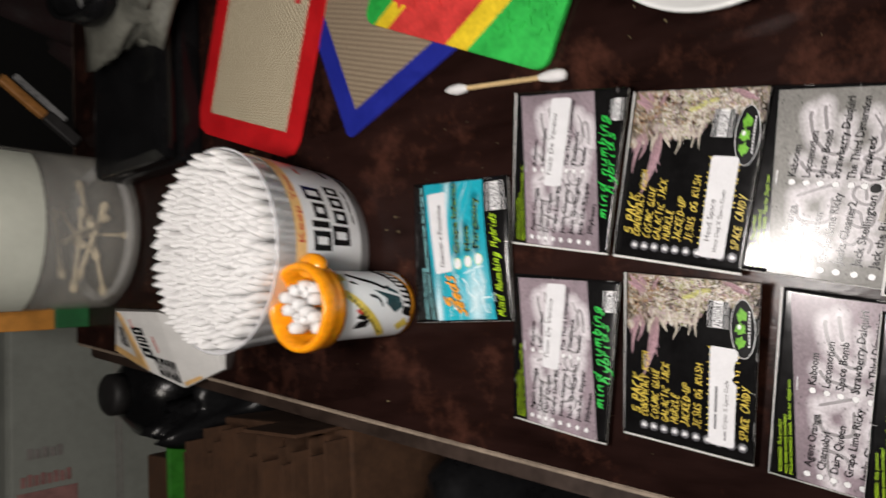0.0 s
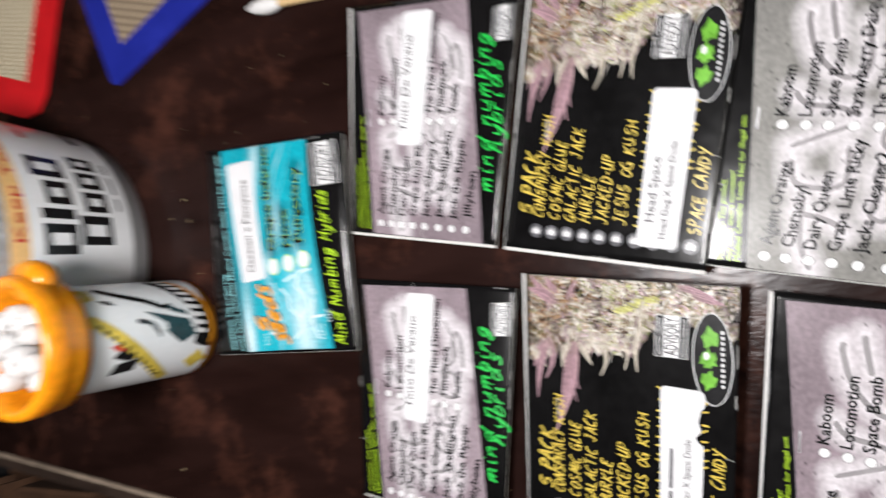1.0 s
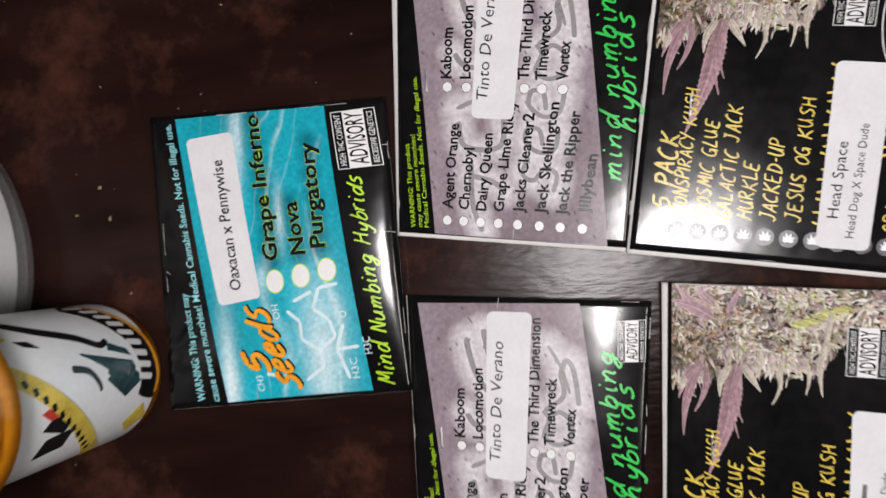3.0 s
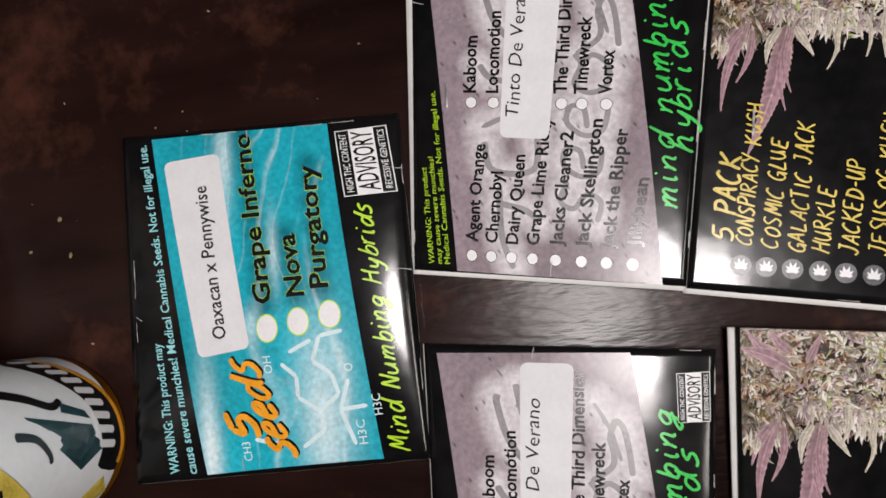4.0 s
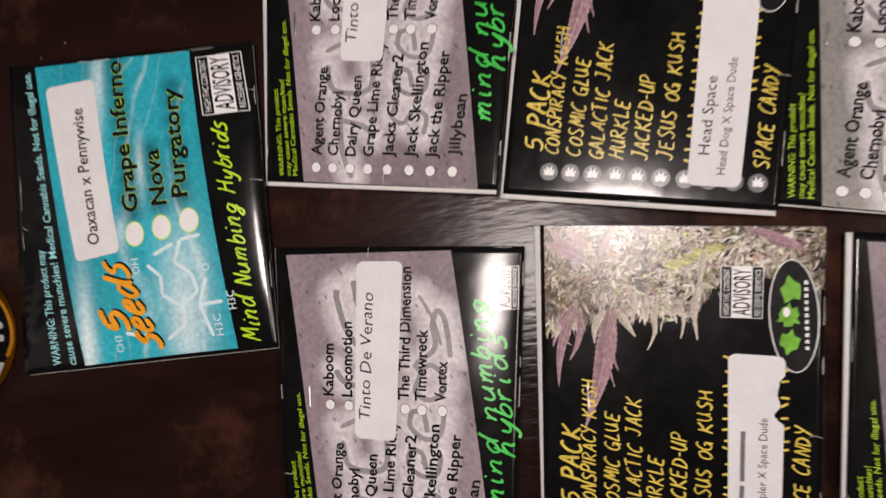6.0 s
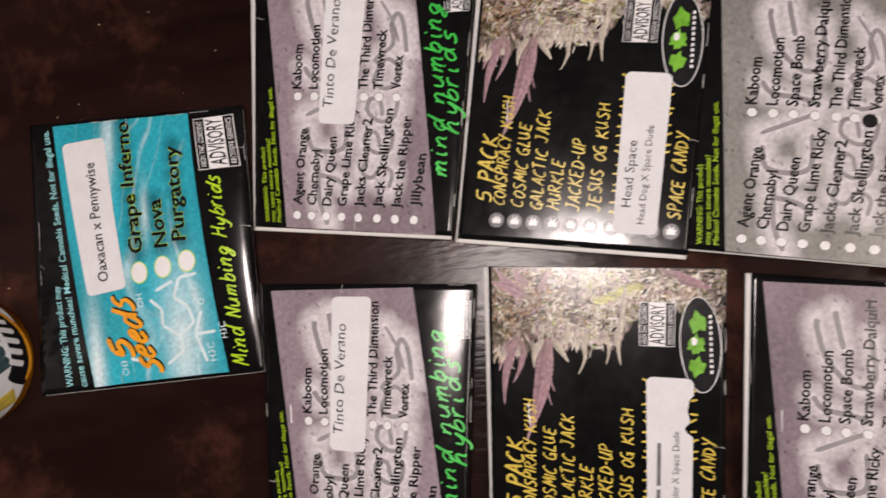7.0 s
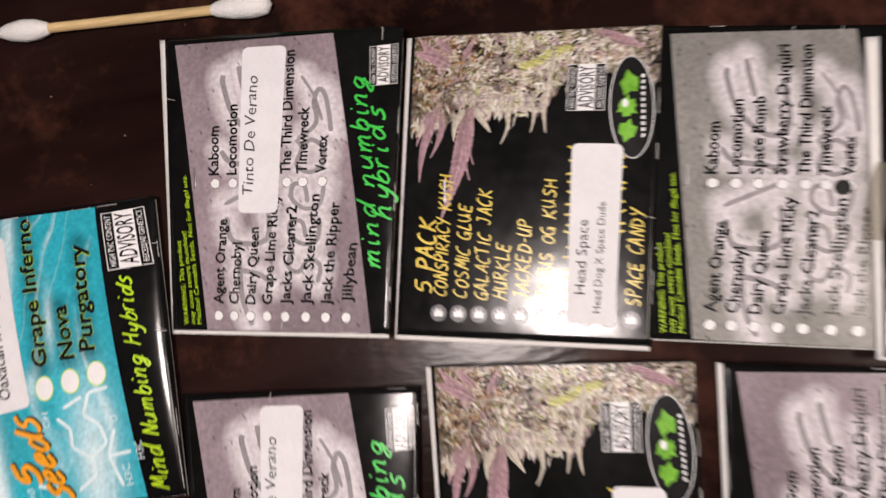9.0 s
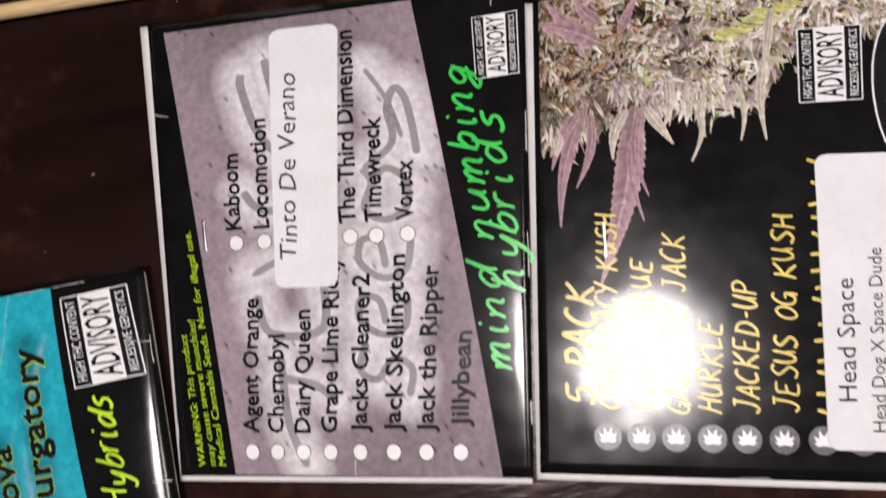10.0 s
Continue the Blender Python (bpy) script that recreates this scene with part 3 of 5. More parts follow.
def table():
    t = thing("table", (0.3, 0.2, -0.74), "dark stained wooden table with a worn pale edge", "table")
    t0 = Matrix.Translation((-0.3, -0.2, 0.74))

    def put(name, bm, mat, label=""):
        bm.transform(t0)
        return part(name, bm, mat, t, label)

    y0, y1, x1 = -0.4, 0.757, 0.8
    put("tabletop", prism([(edge_x(y0), y0), (x1, y0), (x1, y1), (edge_x(y1), y1)], -0.012, 0.0), WOOD)
    put("edge_strip", prism([(edge_x(y0) - 0.0028, y0), (edge_x(y0) - 0.0002, y0), (edge_x(y1) - 0.0002, y1), (edge_x(y1) - 0.0028, y1)], -0.005, -0.0006, 0.0008), WOOD_EDGE, "pale edge strip, worn at the side, painted glint at the back")
    # the back edge's highlight line, put in as a pale strip
    put("edge_strip", prism([(0.10, y1 + 0.0002), (x1, y1 + 0.0002), (x1, y1 + 0.0028), (0.10, y1 + 0.0028)], -0.005, -0.0006, 0.0008), WOOD_EDGE, "pale edge strip, worn at the side, painted glint at the back")
    put("apron", prism([(edge_x(y0) - 0.015, y0), (edge_x(y0) + 0.012, y0), (edge_x(y1) + 0.012, y1), (edge_x(y1) - 0.015, y1)], -0.045, -0.0125, 0.002), APRON)
    for x, y in ((0.03, -0.33), (0.74, -0.33), (0.74, 0.69), (0.1, 0.69)):
        put("leg", block(x - 0.025, x + 0.025, y - 0.025, y + 0.025, -0.74, -0.0125, 0.004), APRON)


room()
table()

# ---- seed packets ----
GRAFFITI = [
    [(0.859, 0.74), (0.828, 0.744), (0.721, 0.70), (0.646, 0.606), (0.654, 0.534), (0.708, 0.519), (0.809, 0.541)],
    [(0.89, 0.675), (0.842, 0.664), (0.764, 0.641)],
    [(0.599, 0.755), (0.559, 0.711), (0.545, 0.597), (0.524, 0.523)],
    [(0.417, 0.743), (0.494, 0.54)],
    [(0.376, 0.733), (0.295, 0.70), (0.302, 0.55), (0.425, 0.547)],
    [(0.202, 0.683), (0.184, 0.578), (0.153, 0.524)],
    [(0.02, 0.615), (0.11, 0.662), (0.249, 0.675)],
]


# the word below it, five looped letters
SPRAYED_WORD = [
    [(0.270, 0.430), (0.215, 0.452), (0.195, 0.405), (0.235, 0.360), (0.215, 0.310), (0.160, 0.320)],
    [(0.305, 0.375), (0.355, 0.392), (0.360, 0.440), (0.315, 0.445), (0.285, 0.385), (0.300, 0.325), (0.360, 0.315)],
    [(0.420, 0.370), (0.475, 0.385), (0.480, 0.430), (0.435, 0.440), (0.400, 0.380), (0.415, 0.318), (0.480, 0.300)],
    [(0.630, 0.425), (0.600, 0.400), (0.545, 0.420), (0.520, 0.365), (0.545, 0.308), (0.600, 0.310), (0.628, 0.360), (0.600, 0.400)],
    [(0.798, 0.335), (0.753, 0.352), (0.702, 0.339), (0.669, 0.352), (0.630, 0.419)],
    [(0.845, 0.407), (0.773, 0.351), (0.690, 0.315)],
    [(0.773, 0.351), (0.798, 0.330), (0.775, 0.305), (0.717, 0.288), (0.653, 0.277)],
]


def packet(name, label, quad, z, swell, lean=0.25, curl=(0, 0, 0, 0), edge=(0.012, 0.02), over=(0.0, 0.0), turned=0.0):
    """The folded card and its black printed cover; edge: how far the white inside shows past the printed field, at the left and the top; over: how far the black cover does."""
    s = Leaf(*quad, z, swell, lean, curl, turned)
    mid = s.at(0.5, 0.5)
    p = thing(name, (mid[0], mid[1], 0), label, "seed packet", "seed packets on the table")
    for c in (s.tl, s.tr, s.br, s.bl):
        c -= mid[:2]
    a, b = edge
    slab(s, "back_card", [(-a, 0.004), (0.997, 0.004), (0.998, 1 + b), (-a, 1 + b * 0.4)], 0.0007, -0.0007, CARD, p, "white card edge")
    h, k = over
    slab(s, "cover", [(-h, 0), (1 + h, 0), (1 + h, 1 + k), (-h, 1 + k)], 0.0004, 0.0, COVER, p)
    return s, p


def advisory(s, p, bl, br, tr, tl, lift=0.0):
    """The small black and white notice; corners in (u, v)."""
    bl, br, tr, tl = (np.array(c) for c in (bl, br, tr, tl))
    on = lambda x, y: tuple((1 - x) * (1 - y) * bl + x * (1 - y) * br + x * y * tr + (1 - x) * y * tl)
    box = lambda x0, y0, x1, y1: [on(x0, y0), on(x1, y0), on(x1, y1), on(x0, y1)]
    for corners, off, mat in ((box(0, 0, 1, 1), 8e-5, WHITE_INK), (box(0.012, 0.02, 0.988, 0.262), 1.2e-4, BLACK_INK), (box(0.012, 0.738, 0.988, 0.98), 1.2e-4, BLACK_INK)):
        v, f, _ = grid_on(s, corners, 4, 4, off + lift)
        if mat is WHITE_INK:
            p = sheet("notice", v, f, mat, p, "small black and white printed notice")
        else:
            sheet("notice_bar", v, f, mat, p)
    h = np.linalg.norm(tl - bl)
    letters(s, "ADVISORY", on(0.05, 0.305), on(0.95, 0.305), h * 0.40, 1.3e-4 + lift, BLACK_INK, p, bold=0.012)
    letters(s, "RECESSIVE GENETICS", on(0.06, 0.07), on(0.94, 0.07), h * 0.13, 1.7e-4 + lift, WHITE_INK, p)
    letters(s, "HIGH THC CONTENT", on(0.06, 0.79), on(0.94, 0.79), h * 0.14, 1.7e-4 + lift, WHITE_INK, p)


def sticker(s, p, corners, off=2.2e-4, label="white paper sticker", torn=()):
    """A paper label with round corners; corners bottom left, bottom right, top right, top left; torn: bites (place, depth) out of the lower edge."""
    c = [np.array(k) for k in corners]
    w, h = np.linalg.norm((c[1] - c[0]) * s.size()), np.linalg.norm((c[3] - c[0]) * s.size())
    r = 0.0015
    xs = np.sort(np.r_[np.linspace(0, w, 60), r * (1 - np.cos(np.linspace(0.1, 1.5, 8))), w - r * (1 - np.cos(np.linspace(0.1, 1.5, 8)))])
    inset = np.array([r - math.sqrt(max(0, r * r - (r - min(x, w - x, r)) ** 2)) for x in xs])
    low = inset.copy()
    for at, wide, deep in torn:
        low = np.maximum(low, deep * h * np.clip(1 - np.abs(xs / w - at) / wide, 0, 1) ** 0.6 * (0.8 + 0.4 * np.sin(xs * 9000)))
    t = np.linspace(0, 1, 14)
    y = low[:, None] + (h - inset - low)[:, None] * t[None]
    a, b = np.repeat(xs[:, None], 14, 1) / w, y / h
    uv = sum(k[..., None] * q for k, q in zip(((1 - a) * (1 - b), a * (1 - b), a * b, (1 - a) * b), c))
    k = (np.arange(len(xs) - 1)[:, None] * 14 + np.arange(13)[None]).ravel()
    return sheet("sticker", s.at(uv[..., 0], uv[..., 1], off).reshape(-1, 3), np.stack([k, k + 14, k + 15, k + 1], 1), STICKER, p, label, smooth=True)


def dots(s, p, places, ru, rv, off=1.6e-4, rim=BLACK_INK, fill=WHITE_INK):
    for u, v in places:
        patch(s, "bullet", oval(u, v, ru * 1.1, rv * 1.1), off - 3e-5, rim, p)
        patch(s, "bullet", oval(u, v, ru, rv), off, fill, p)


def worn(s, p, seed, n=9):
    """Pale rubbed lines along the edges and small cracks that run in from them."""
    rng = random.Random(seed)
    for k in range(n):
        along, side, at = k % 4 < 2, rng.choice((0.003, 0.997)), rng.uniform(0.02, 0.9)
        if k % 3:
            line = [(at + q * rng.uniform(0.015, 0.05), side + rng.uniform(-0.002, 0.002)) for q in (0, 1, 2)]
        else:
            line = [(at + rng.uniform(-0.006, 0.006), side + (0.5 - side) * q * rng.uniform(0.02, 0.045)) for q in (0, 1, 2)]
        line = [(min(0.997, a), min(0.997, max(0.003, b))) for a, b in line]
        ribbon(s, "scuff", line if along else [(b, a) for a, b in line], rng.uniform(0.00012, 0.00026), 2.4e-4, SCUFF, p, 0.5)


def staple(s, p, u, v, du, dv):
    """A short bent wire pressed into the card."""
    a, b = Vector(s.at(u, v, 3.6e-4)), Vector(s.at(u + du, v + dv, 3.6e-4))
    m = Matrix.Translation((a + b) / 2) @ (b - a).to_track_quat("X", "Z").to_matrix().to_4x4()
    n, r = (b - a).length / 2, 0.00022
    bm = block(-n, n, -r, r, -r, r, 0.00012)
    for x in (-n, n):
        bmesh.ops.create_cube(bm, size=1, matrix=Matrix.Translation((x, 0, -1.6 * r)) @ Matrix.Diagonal((2 * r, 2 * r, 3 * r, 1)))
    bm.transform(m)
    part("staple", bm, STEEL, p, "small steel staple")


COLUMN = [("Agent Orange", 0.0, 0.281), ("Chernobyl", 0.0, 0.203), ("Dairy Queen", 0.0, 0.253), ("Grape Lime Ricky", 0.0, 0.361), ("Jacks Cleaner2", 0.0, 0.322), ("Jack Skellington", 0.0, 0.359), ("Jack the Ripper", 0.0, 0.334), ("Jillybean", 0.01, 0.19)]
ROWS_V = (0.754, 0.680, 0.604, 0.526, 0.442, 0.349, 0.260, 0.168)
SECOND = [("Kaboom", 0.168, 0.768), ("Locomotion", 0.24, 0.687), ("Space Bomb", 0.25, 0.610), ("Strawberry Daiquiri", 0.42, 0.528), ("The Third Dimension", 0.419, 0.447), ("Timewreck", 0.223, 0.377), ("Vortex", 0.126, 0.294)]


def graffiti_packet(name, label, quad, z, swell, tint, seed, sticker_on=True, warning=LIME_INK, script=True, shift=0.0, first=COLUMN, second=SECOND, **more):
    """A packet with a slanted mottled panel, sprayed letters in a white glow and a list with tick circles."""
    s, p = packet(name, label, quad, z, swell, **more)
    corners = [(0.0, 0.08), (0.987, 0.281), (0.973, 0.955), (0.004, 0.831)]
    n, m = 110, 90
    v, f, uv = grid_on(s, corners, n, m, 6e-5)
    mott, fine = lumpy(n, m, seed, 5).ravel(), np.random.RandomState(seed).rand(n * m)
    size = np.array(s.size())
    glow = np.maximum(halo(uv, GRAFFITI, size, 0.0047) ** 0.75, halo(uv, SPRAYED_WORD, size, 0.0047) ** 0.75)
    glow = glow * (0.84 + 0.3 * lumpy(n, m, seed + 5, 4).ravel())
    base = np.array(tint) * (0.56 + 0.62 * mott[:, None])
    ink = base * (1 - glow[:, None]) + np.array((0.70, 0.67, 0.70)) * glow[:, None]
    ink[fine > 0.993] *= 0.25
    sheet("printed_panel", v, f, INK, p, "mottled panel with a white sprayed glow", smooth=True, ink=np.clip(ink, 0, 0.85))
    for k, line in enumerate(GRAFFITI):
        ribbon(s, "sprayed_stroke", line, 0.0013 if k != 3 else 0.0011, 9e-5 + k * 3e-6, GREY_INK, p)
    for k, line in enumerate(SPRAYED_WORD):
        ribbon(s, "sprayed_stroke", line, 0.0007 if k == 5 else 0.0011, 1.15e-4 + k * 3e-6, GREY_INK, p)
    for (text, du, w), row in zip(first, ROWS_V):
        a, b = (0.088 + du, row + shift), (0.088 + du + w, row - 0.085 * w + shift)
        letters(s, text, a, b, 0.045, 1.9e-4, BLACK_INK, p, bold=0.026, wobble=0.04, seed=seed)
    for text, w, row in second:
        letters(s, text, (0.516, row + shift), (0.516 + w, row - 0.025 * w + shift), 0.045, 1.9e-4, BLACK_INK, p, bold=0.026, wobble=0.04, seed=seed)
    dots(s, p, [(0.05, r + 0.021 + shift) for r in ROWS_V] + [(0.488, r + 0.015 + shift) for _, _, r in second], 0.0155, 0.0195)
    letters(s, "WARNING: This product", (0.020, 0.920), (0.297, 0.951), 0.022, 9e-5, warning, p)
    letters(s, "may cause severe munchies!", (0.022, 0.889), (0.328, 0.924), 0.022, 9e-5, warning, p)
    letters(s, "Medical Cannabis Seeds. Not for illegal use.", (0.022, 0.858), (0.520, 0.917), 0.022, 9e-5, warning, p)
    if script:
        for k, (text, a, b) in enumerate((("mind numbing", (0.207, 0.05), (0.827, 0.145)), ("hybrids", (0.358, 0.008), (0.715, 0.066)))):
            handwriting(s, text, a, b, 0.072, 0.00054, 9e-5 + k * 4e-5, GREEN_INK, p, slant=0.34, seed=3 + k, gap=0.20)
        advisory(s, p, (0.806, 0.016), (0.940, 0.019), (0.933, 0.131), (0.800, 0.124))
    if sticker_on:
        paper = sticker(s, p, [(0.387, 0.502), (0.953, 0.471), (0.952, 0.658), (0.388, 0.678)])
        letters(s, "Tinto De Verano", (0.444, 0.612), (0.850, 0.592), 0.048, 2.8e-4, LABEL_INK, paper, slant=0.15, wobble=0.05)
    staple(s, p, 0.475, 0.872, 0.066, 0.002)
    worn(s, p, seed)
    return s, p


def bud_print(s, p, seed):
    """The printed close-up of a flower head: clumps of small pointed bracts, pale at the tip and dark at the foot, with rusty hairs between them."""
    rng = np.random.RandomState(seed)
    low_v = np.array([0, 0.06, 0.12, 0.2, 0.3, 0.37, 0.41, 0.46, 0.52, 0.58, 0.64, 0.69, 0.73, 0.78, 0.82, 0.87, 0.93, 1.0])
    low_u = np.array([0.84, 0.82, 0.87, 0.90, 0.91, 0.90, 0.79, 0.75, 0.76, 0.74, 0.76, 0.74, 0.76, 0.78, 0.77, 0.71, 0.69, 0.69])
    patch(s, "printed_shade", [(0.998, 0.0), (0.998, 0.985), (0.74, 0.985), (0.80, 0.8), (0.8, 0.6), (0.84, 0.42), (0.93, 0.3), (0.93, 0.15), (0.88, 0.0)], 6e-5, BUD_SHADE, p)
    verts, faces, inks = [], [], []
    size = np.array(s.size())
    brown, tan, cream, lime = np.array((0.16, 0.085, 0.040)), np.array((0.40, 0.32, 0.23)), np.array((0.68, 0.62, 0.53)), np.array((0.38, 0.40, 0.18))
    mauve, rust, dark, moss = np.array((0.46, 0.34, 0.37)), np.array((0.42, 0.17, 0.045)), np.array((0.035, 0.024, 0.020)), np.array((0.16, 0.16, 0.075))

    def stroke(u, v, ang, length, width, color, off, bend=0.0, tones=(0.42, 0.95, 1.25)):
        """A pointed bract from its dark foot to its pale tip."""
        c, d = np.array((math.cos(ang), math.sin(ang))), np.array((-math.sin(ang), math.cos(ang)))
        pts = [c * 0, c * length * 0.4 + d * (width + bend * length), c * length + d * bend * length * 2.5, c * length * 0.4 + d * (bend * length - width)]
        uv = np.array([(u, v)] * 4) + np.array(pts) / size
        uv[:, 0], uv[:, 1] = np.clip(uv[:, 0], 0.005, 0.996), np.clip(uv[:, 1], 0.004, 0.985)
        k = len(verts)
        verts.extend(s.at(uv[:, 0], uv[:, 1], off))
        faces.append((k, k + 1, k + 2, k + 3))
        t = rng.uniform(0.75, 1.15)
        inks.extend(np.clip(color * q * t, 0, 0.85) for q in (tones[0], tones[1], tones[2], tones[1] * 0.7))

    clumps = 250
    for k in range(clumps):
        v = rng.rand() * 0.985
        lo = np.interp(v, low_v, low_u)
        u = lo + (1 - lo) * (1 - rng.rand() ** 1.1)
        rise = 7.5e-5 + 7e-5 * k / clumps
        down = math.pi + (v - 0.58) * 1.1 + rng.normal(0, 0.45)
        reach = rng.uniform(0.0012, 0.0030)
        left, right = v > 0.74 + rng.normal(0, 0.04), v < 0.34
        bright = rng.uniform(0.30, 1.35) * (0.95 if left else 1.15)
        for j in range(4):
            stroke(u + rng.normal(0, 0.012), v + rng.normal(0, 0.014), down + rng.normal(0, 0.9), reach * 1.1, reach * 0.34, brown * 0.8 if (left and j) or j > 2 else dark, rise, tones=(0.5, 1.0, 1.1))
        for j in range(34):
            if left:
                color = (cream, tan, mauve, moss, rust * 0.5 + tan * 0.5, cream * 0.9, tan)[rng.randint(7)]
            elif right:
                color = (mauve, tan, cream, cream, moss)[rng.randint(5)]
            else:
                color = (cream, cream, tan, lime, cream, mauve)[rng.randint(6)]
            x, y = rng.normal(0, reach * 0.55, 2)
            stroke(u + x / size[0], v + y / size[1], down + rng.normal(0, 0.55) + y / reach * 0.35, rng.uniform(0.5, 1.25) * reach, rng.uniform(0.00016, 0.00046), color * bright, rise + 2.5e-7 * j, rng.normal(0, 0.22))
        for j in range(rng.randint(5) if left else rng.randint(3)):
            stroke(u + rng.normal(0, 0.012), v + rng.normal(0, 0.015), rng.uniform(0, 6.28), rng.uniform(0.0012, 0.0022), 0.00010, rust, rise + 7e-6, rng.normal(0, 0.3), (0.8, 1.0, 1.1))
    # pale fans of long bracts that hang from the lower edge
    for k in range(150):
        v = rng.uniform(0.40, 0.80) if k % 4 else rng.uniform(0.84, 0.98)
        u = np.interp(v, low_v, low_u) + rng.uniform(0.0, 0.05)
        stroke(u, v, math.pi + rng.normal(0, 0.28) + (v - 0.58) * 0.7, rng.uniform(0.002, 0.0046), rng.uniform(0.00016, 0.00040), (cream if k % 3 else mauve) * rng.uniform(0.7, 1.05), 1.48e-4 + 1e-8 * k, rng.normal(0, 0.10))
    # dark gaps between the clumps
    for k in range(46):
        v = rng.uniform(0.36, 0.97)
        lo = np.interp(v, low_v, low_u)
        u = lo + (1 - lo) * rng.uniform(0.15, 0.95)
        for j in range(5):
            stroke(u + rng.normal(0, 0.008), v + rng.normal(0, 0.010), rng.uniform(0, 6.28), rng.uniform(0.0006, 0.0015), rng.uniform(0.00012, 0.0003), dark if k % 3 else brown, 1.47e-4 + 1e-8 * k, 0.0, (0.8, 1.0, 0.8))
    # the yellow-green stalk across the head
    for k in range(26):
        q = k / 25
        stroke(0.885 + 0.062 * q + rng.normal(0, 0.004), 0.56 - 0.18 * q, -1.9 + rng.normal(0, 0.1), 0.0036, 0.00034, np.array((0.54, 0.53, 0.20)), 1.5e-4 + 1e-7 * k, 0.0, (0.8, 1.05, 1.1))
    # leaflets: (u, v) of foot and tip, half width, bend; the first five fan out from one stalk
    leaflets = ((0.752, 0.742, 0.385, 0.838, 0.0019, 0.0010), (0.750, 0.715, 0.510, 0.728, 0.0006, -0.0020), (0.745, 0.720, 0.665, 0.655, 0.0007, 0.0), (0.745, 0.765, 0.64, 0.80, 0.0007, -0.0008), (0.745, 0.730, 0.56, 0.715, 0.0005, -0.0014),
                (0.755, 0.868, 0.505, 0.935, 0.0009, -0.0012), (0.745, 0.885, 0.625, 0.955, 0.0007, -0.0006), (0.74, 0.855, 0.585, 0.895, 0.0006, 0.001), (0.70, 0.935, 0.655, 0.945, 0.0006, 0.0),
                (0.890, 0.830, 0.990, 0.962, 0.0012, 0.0008), (0.888, 0.825, 0.940, 0.985, 0.0015, -0.0006), (0.930, 0.825, 0.992, 0.890, 0.0009, 0.0004), (0.905, 0.78, 0.985, 0.735, 0.0006, 0.0),
                (0.75, 0.59, 0.625, 0.610, 0.0003, 0.0010), (0.76, 0.575, 0.675, 0.575, 0.0005, -0.0006), (0.84, 0.425, 0.660, 0.432, 0.0005, -0.0008), (0.78, 0.50, 0.662, 0.492, 0.0003, 0.0008), (0.80, 0.66, 0.70, 0.675, 0.0005, 0.0006), (0.93, 0.41, 0.79, 0.432, 0.0005, 0.0), (0.825, 0.43, 0.815, 0.375, 0.0004, 0.0), (0.96, 0.20, 0.93, 0.06, 0.0008, 0.0), (0.985, 0.26, 0.95, 0.10, 0.0007, 0.0003))
    for n, (u0, v0, u1, v1, w, bow) in enumerate(leaflets):
        a, b = np.array((u0, v0)) * size, np.array((u1, v1)) * size
        d = (b - a) / np.linalg.norm(b - a)
        e = np.array((-d[1], d[0]))
        steps = max(14, int(np.linalg.norm(b - a) / 0.0006))
        pale = 12 < n < 20 or n in (2, 3, 8)
        axis = lambda t: a + (b - a) * t + e * bow * math.sin(math.pi * t)
        width = lambda t: w * (math.sin(math.pi * (0.04 + 0.96 * t) ** 0.62)) ** 1.15 + 0.00012
        for half in (1, -1):
            for k in range(steps):
                t0, t1 = k / steps, (k + 1) / steps
                tooth = 1.06 if k % 2 else 0.97
                edges = (0.0, 0.12, 0.5, 0.82, 1.0)
                for lane, (lo, hi) in enumerate(zip(edges, edges[1:])):
                    spot = lambda t, q: axis(t) + half * e * width(t) * q * (tooth if q == 1.0 else 1.0) + d * 0.0011 * q * (w / 0.0024)
                    quad = np.array([spot(t0, lo), spot(t1, lo), spot(t1, hi), spot(t0, hi)]) / size
                    i = len(verts)
                    verts.extend(s.at(np.clip(quad[:, 0], 0, 0.996), np.clip(quad[:, 1], 0, 0.985), 1.6e-4 + n * 3e-6))
                    faces.append((i, i + 1, i + 2, i + 3))
                    tone = (1.30, 0.86, 1.0, 1.28)[lane] * (1.07 if k % 3 == 0 else 0.97) * (1.08 if half > 0 else 0.9) * rng.uniform(0.82, 1.14) * (0.85 + 0.3 * t0)
                    base = np.array((0.50, 0.45, 0.38)) if pale else np.array((0.34, 0.215, 0.245)) * (1 - 0.35 * max(0, 0.4 - t0)) + np.array((0.16, 0.17, 0.10)) * max(0, 0.35 - t0)
                    inks.extend([np.clip(base * tone * q, 0, 0.85) for q in (0.96, 1.0, 1.06, 1.02)])
    sheet("printed_flower", verts, faces, INK, p, "printed photograph of a pale flower head", ink=np.array(inks))


BUD_SHADE = shader("dark_bud_shade", (0.030, 0.022, 0.018), rough=0.25, vary=0.6, grain=120)
LINES = [("5 PACK", 0.136, 0.862, 0.373, 0.066), ("CONSPIRACY KUSH", 0.129, 0.803, 0.521, 0.05), ("COSMIC GLUE", 0.127, 0.718, 0.423, 0.05), ("GALACTIC JACK", 0.122, 0.637, 0.471, 0.05), ("HURKLE", 0.125, 0.558, 0.299, 0.05),
         ("JACKED-UP", 0.124, 0.473, 0.372, 0.05), ("JESUS OG KUSH", 0.128, 0.385, 0.507, 0.05), ("SPACE CANDY", 0.118, 0.046, 0.412, 0.05)]


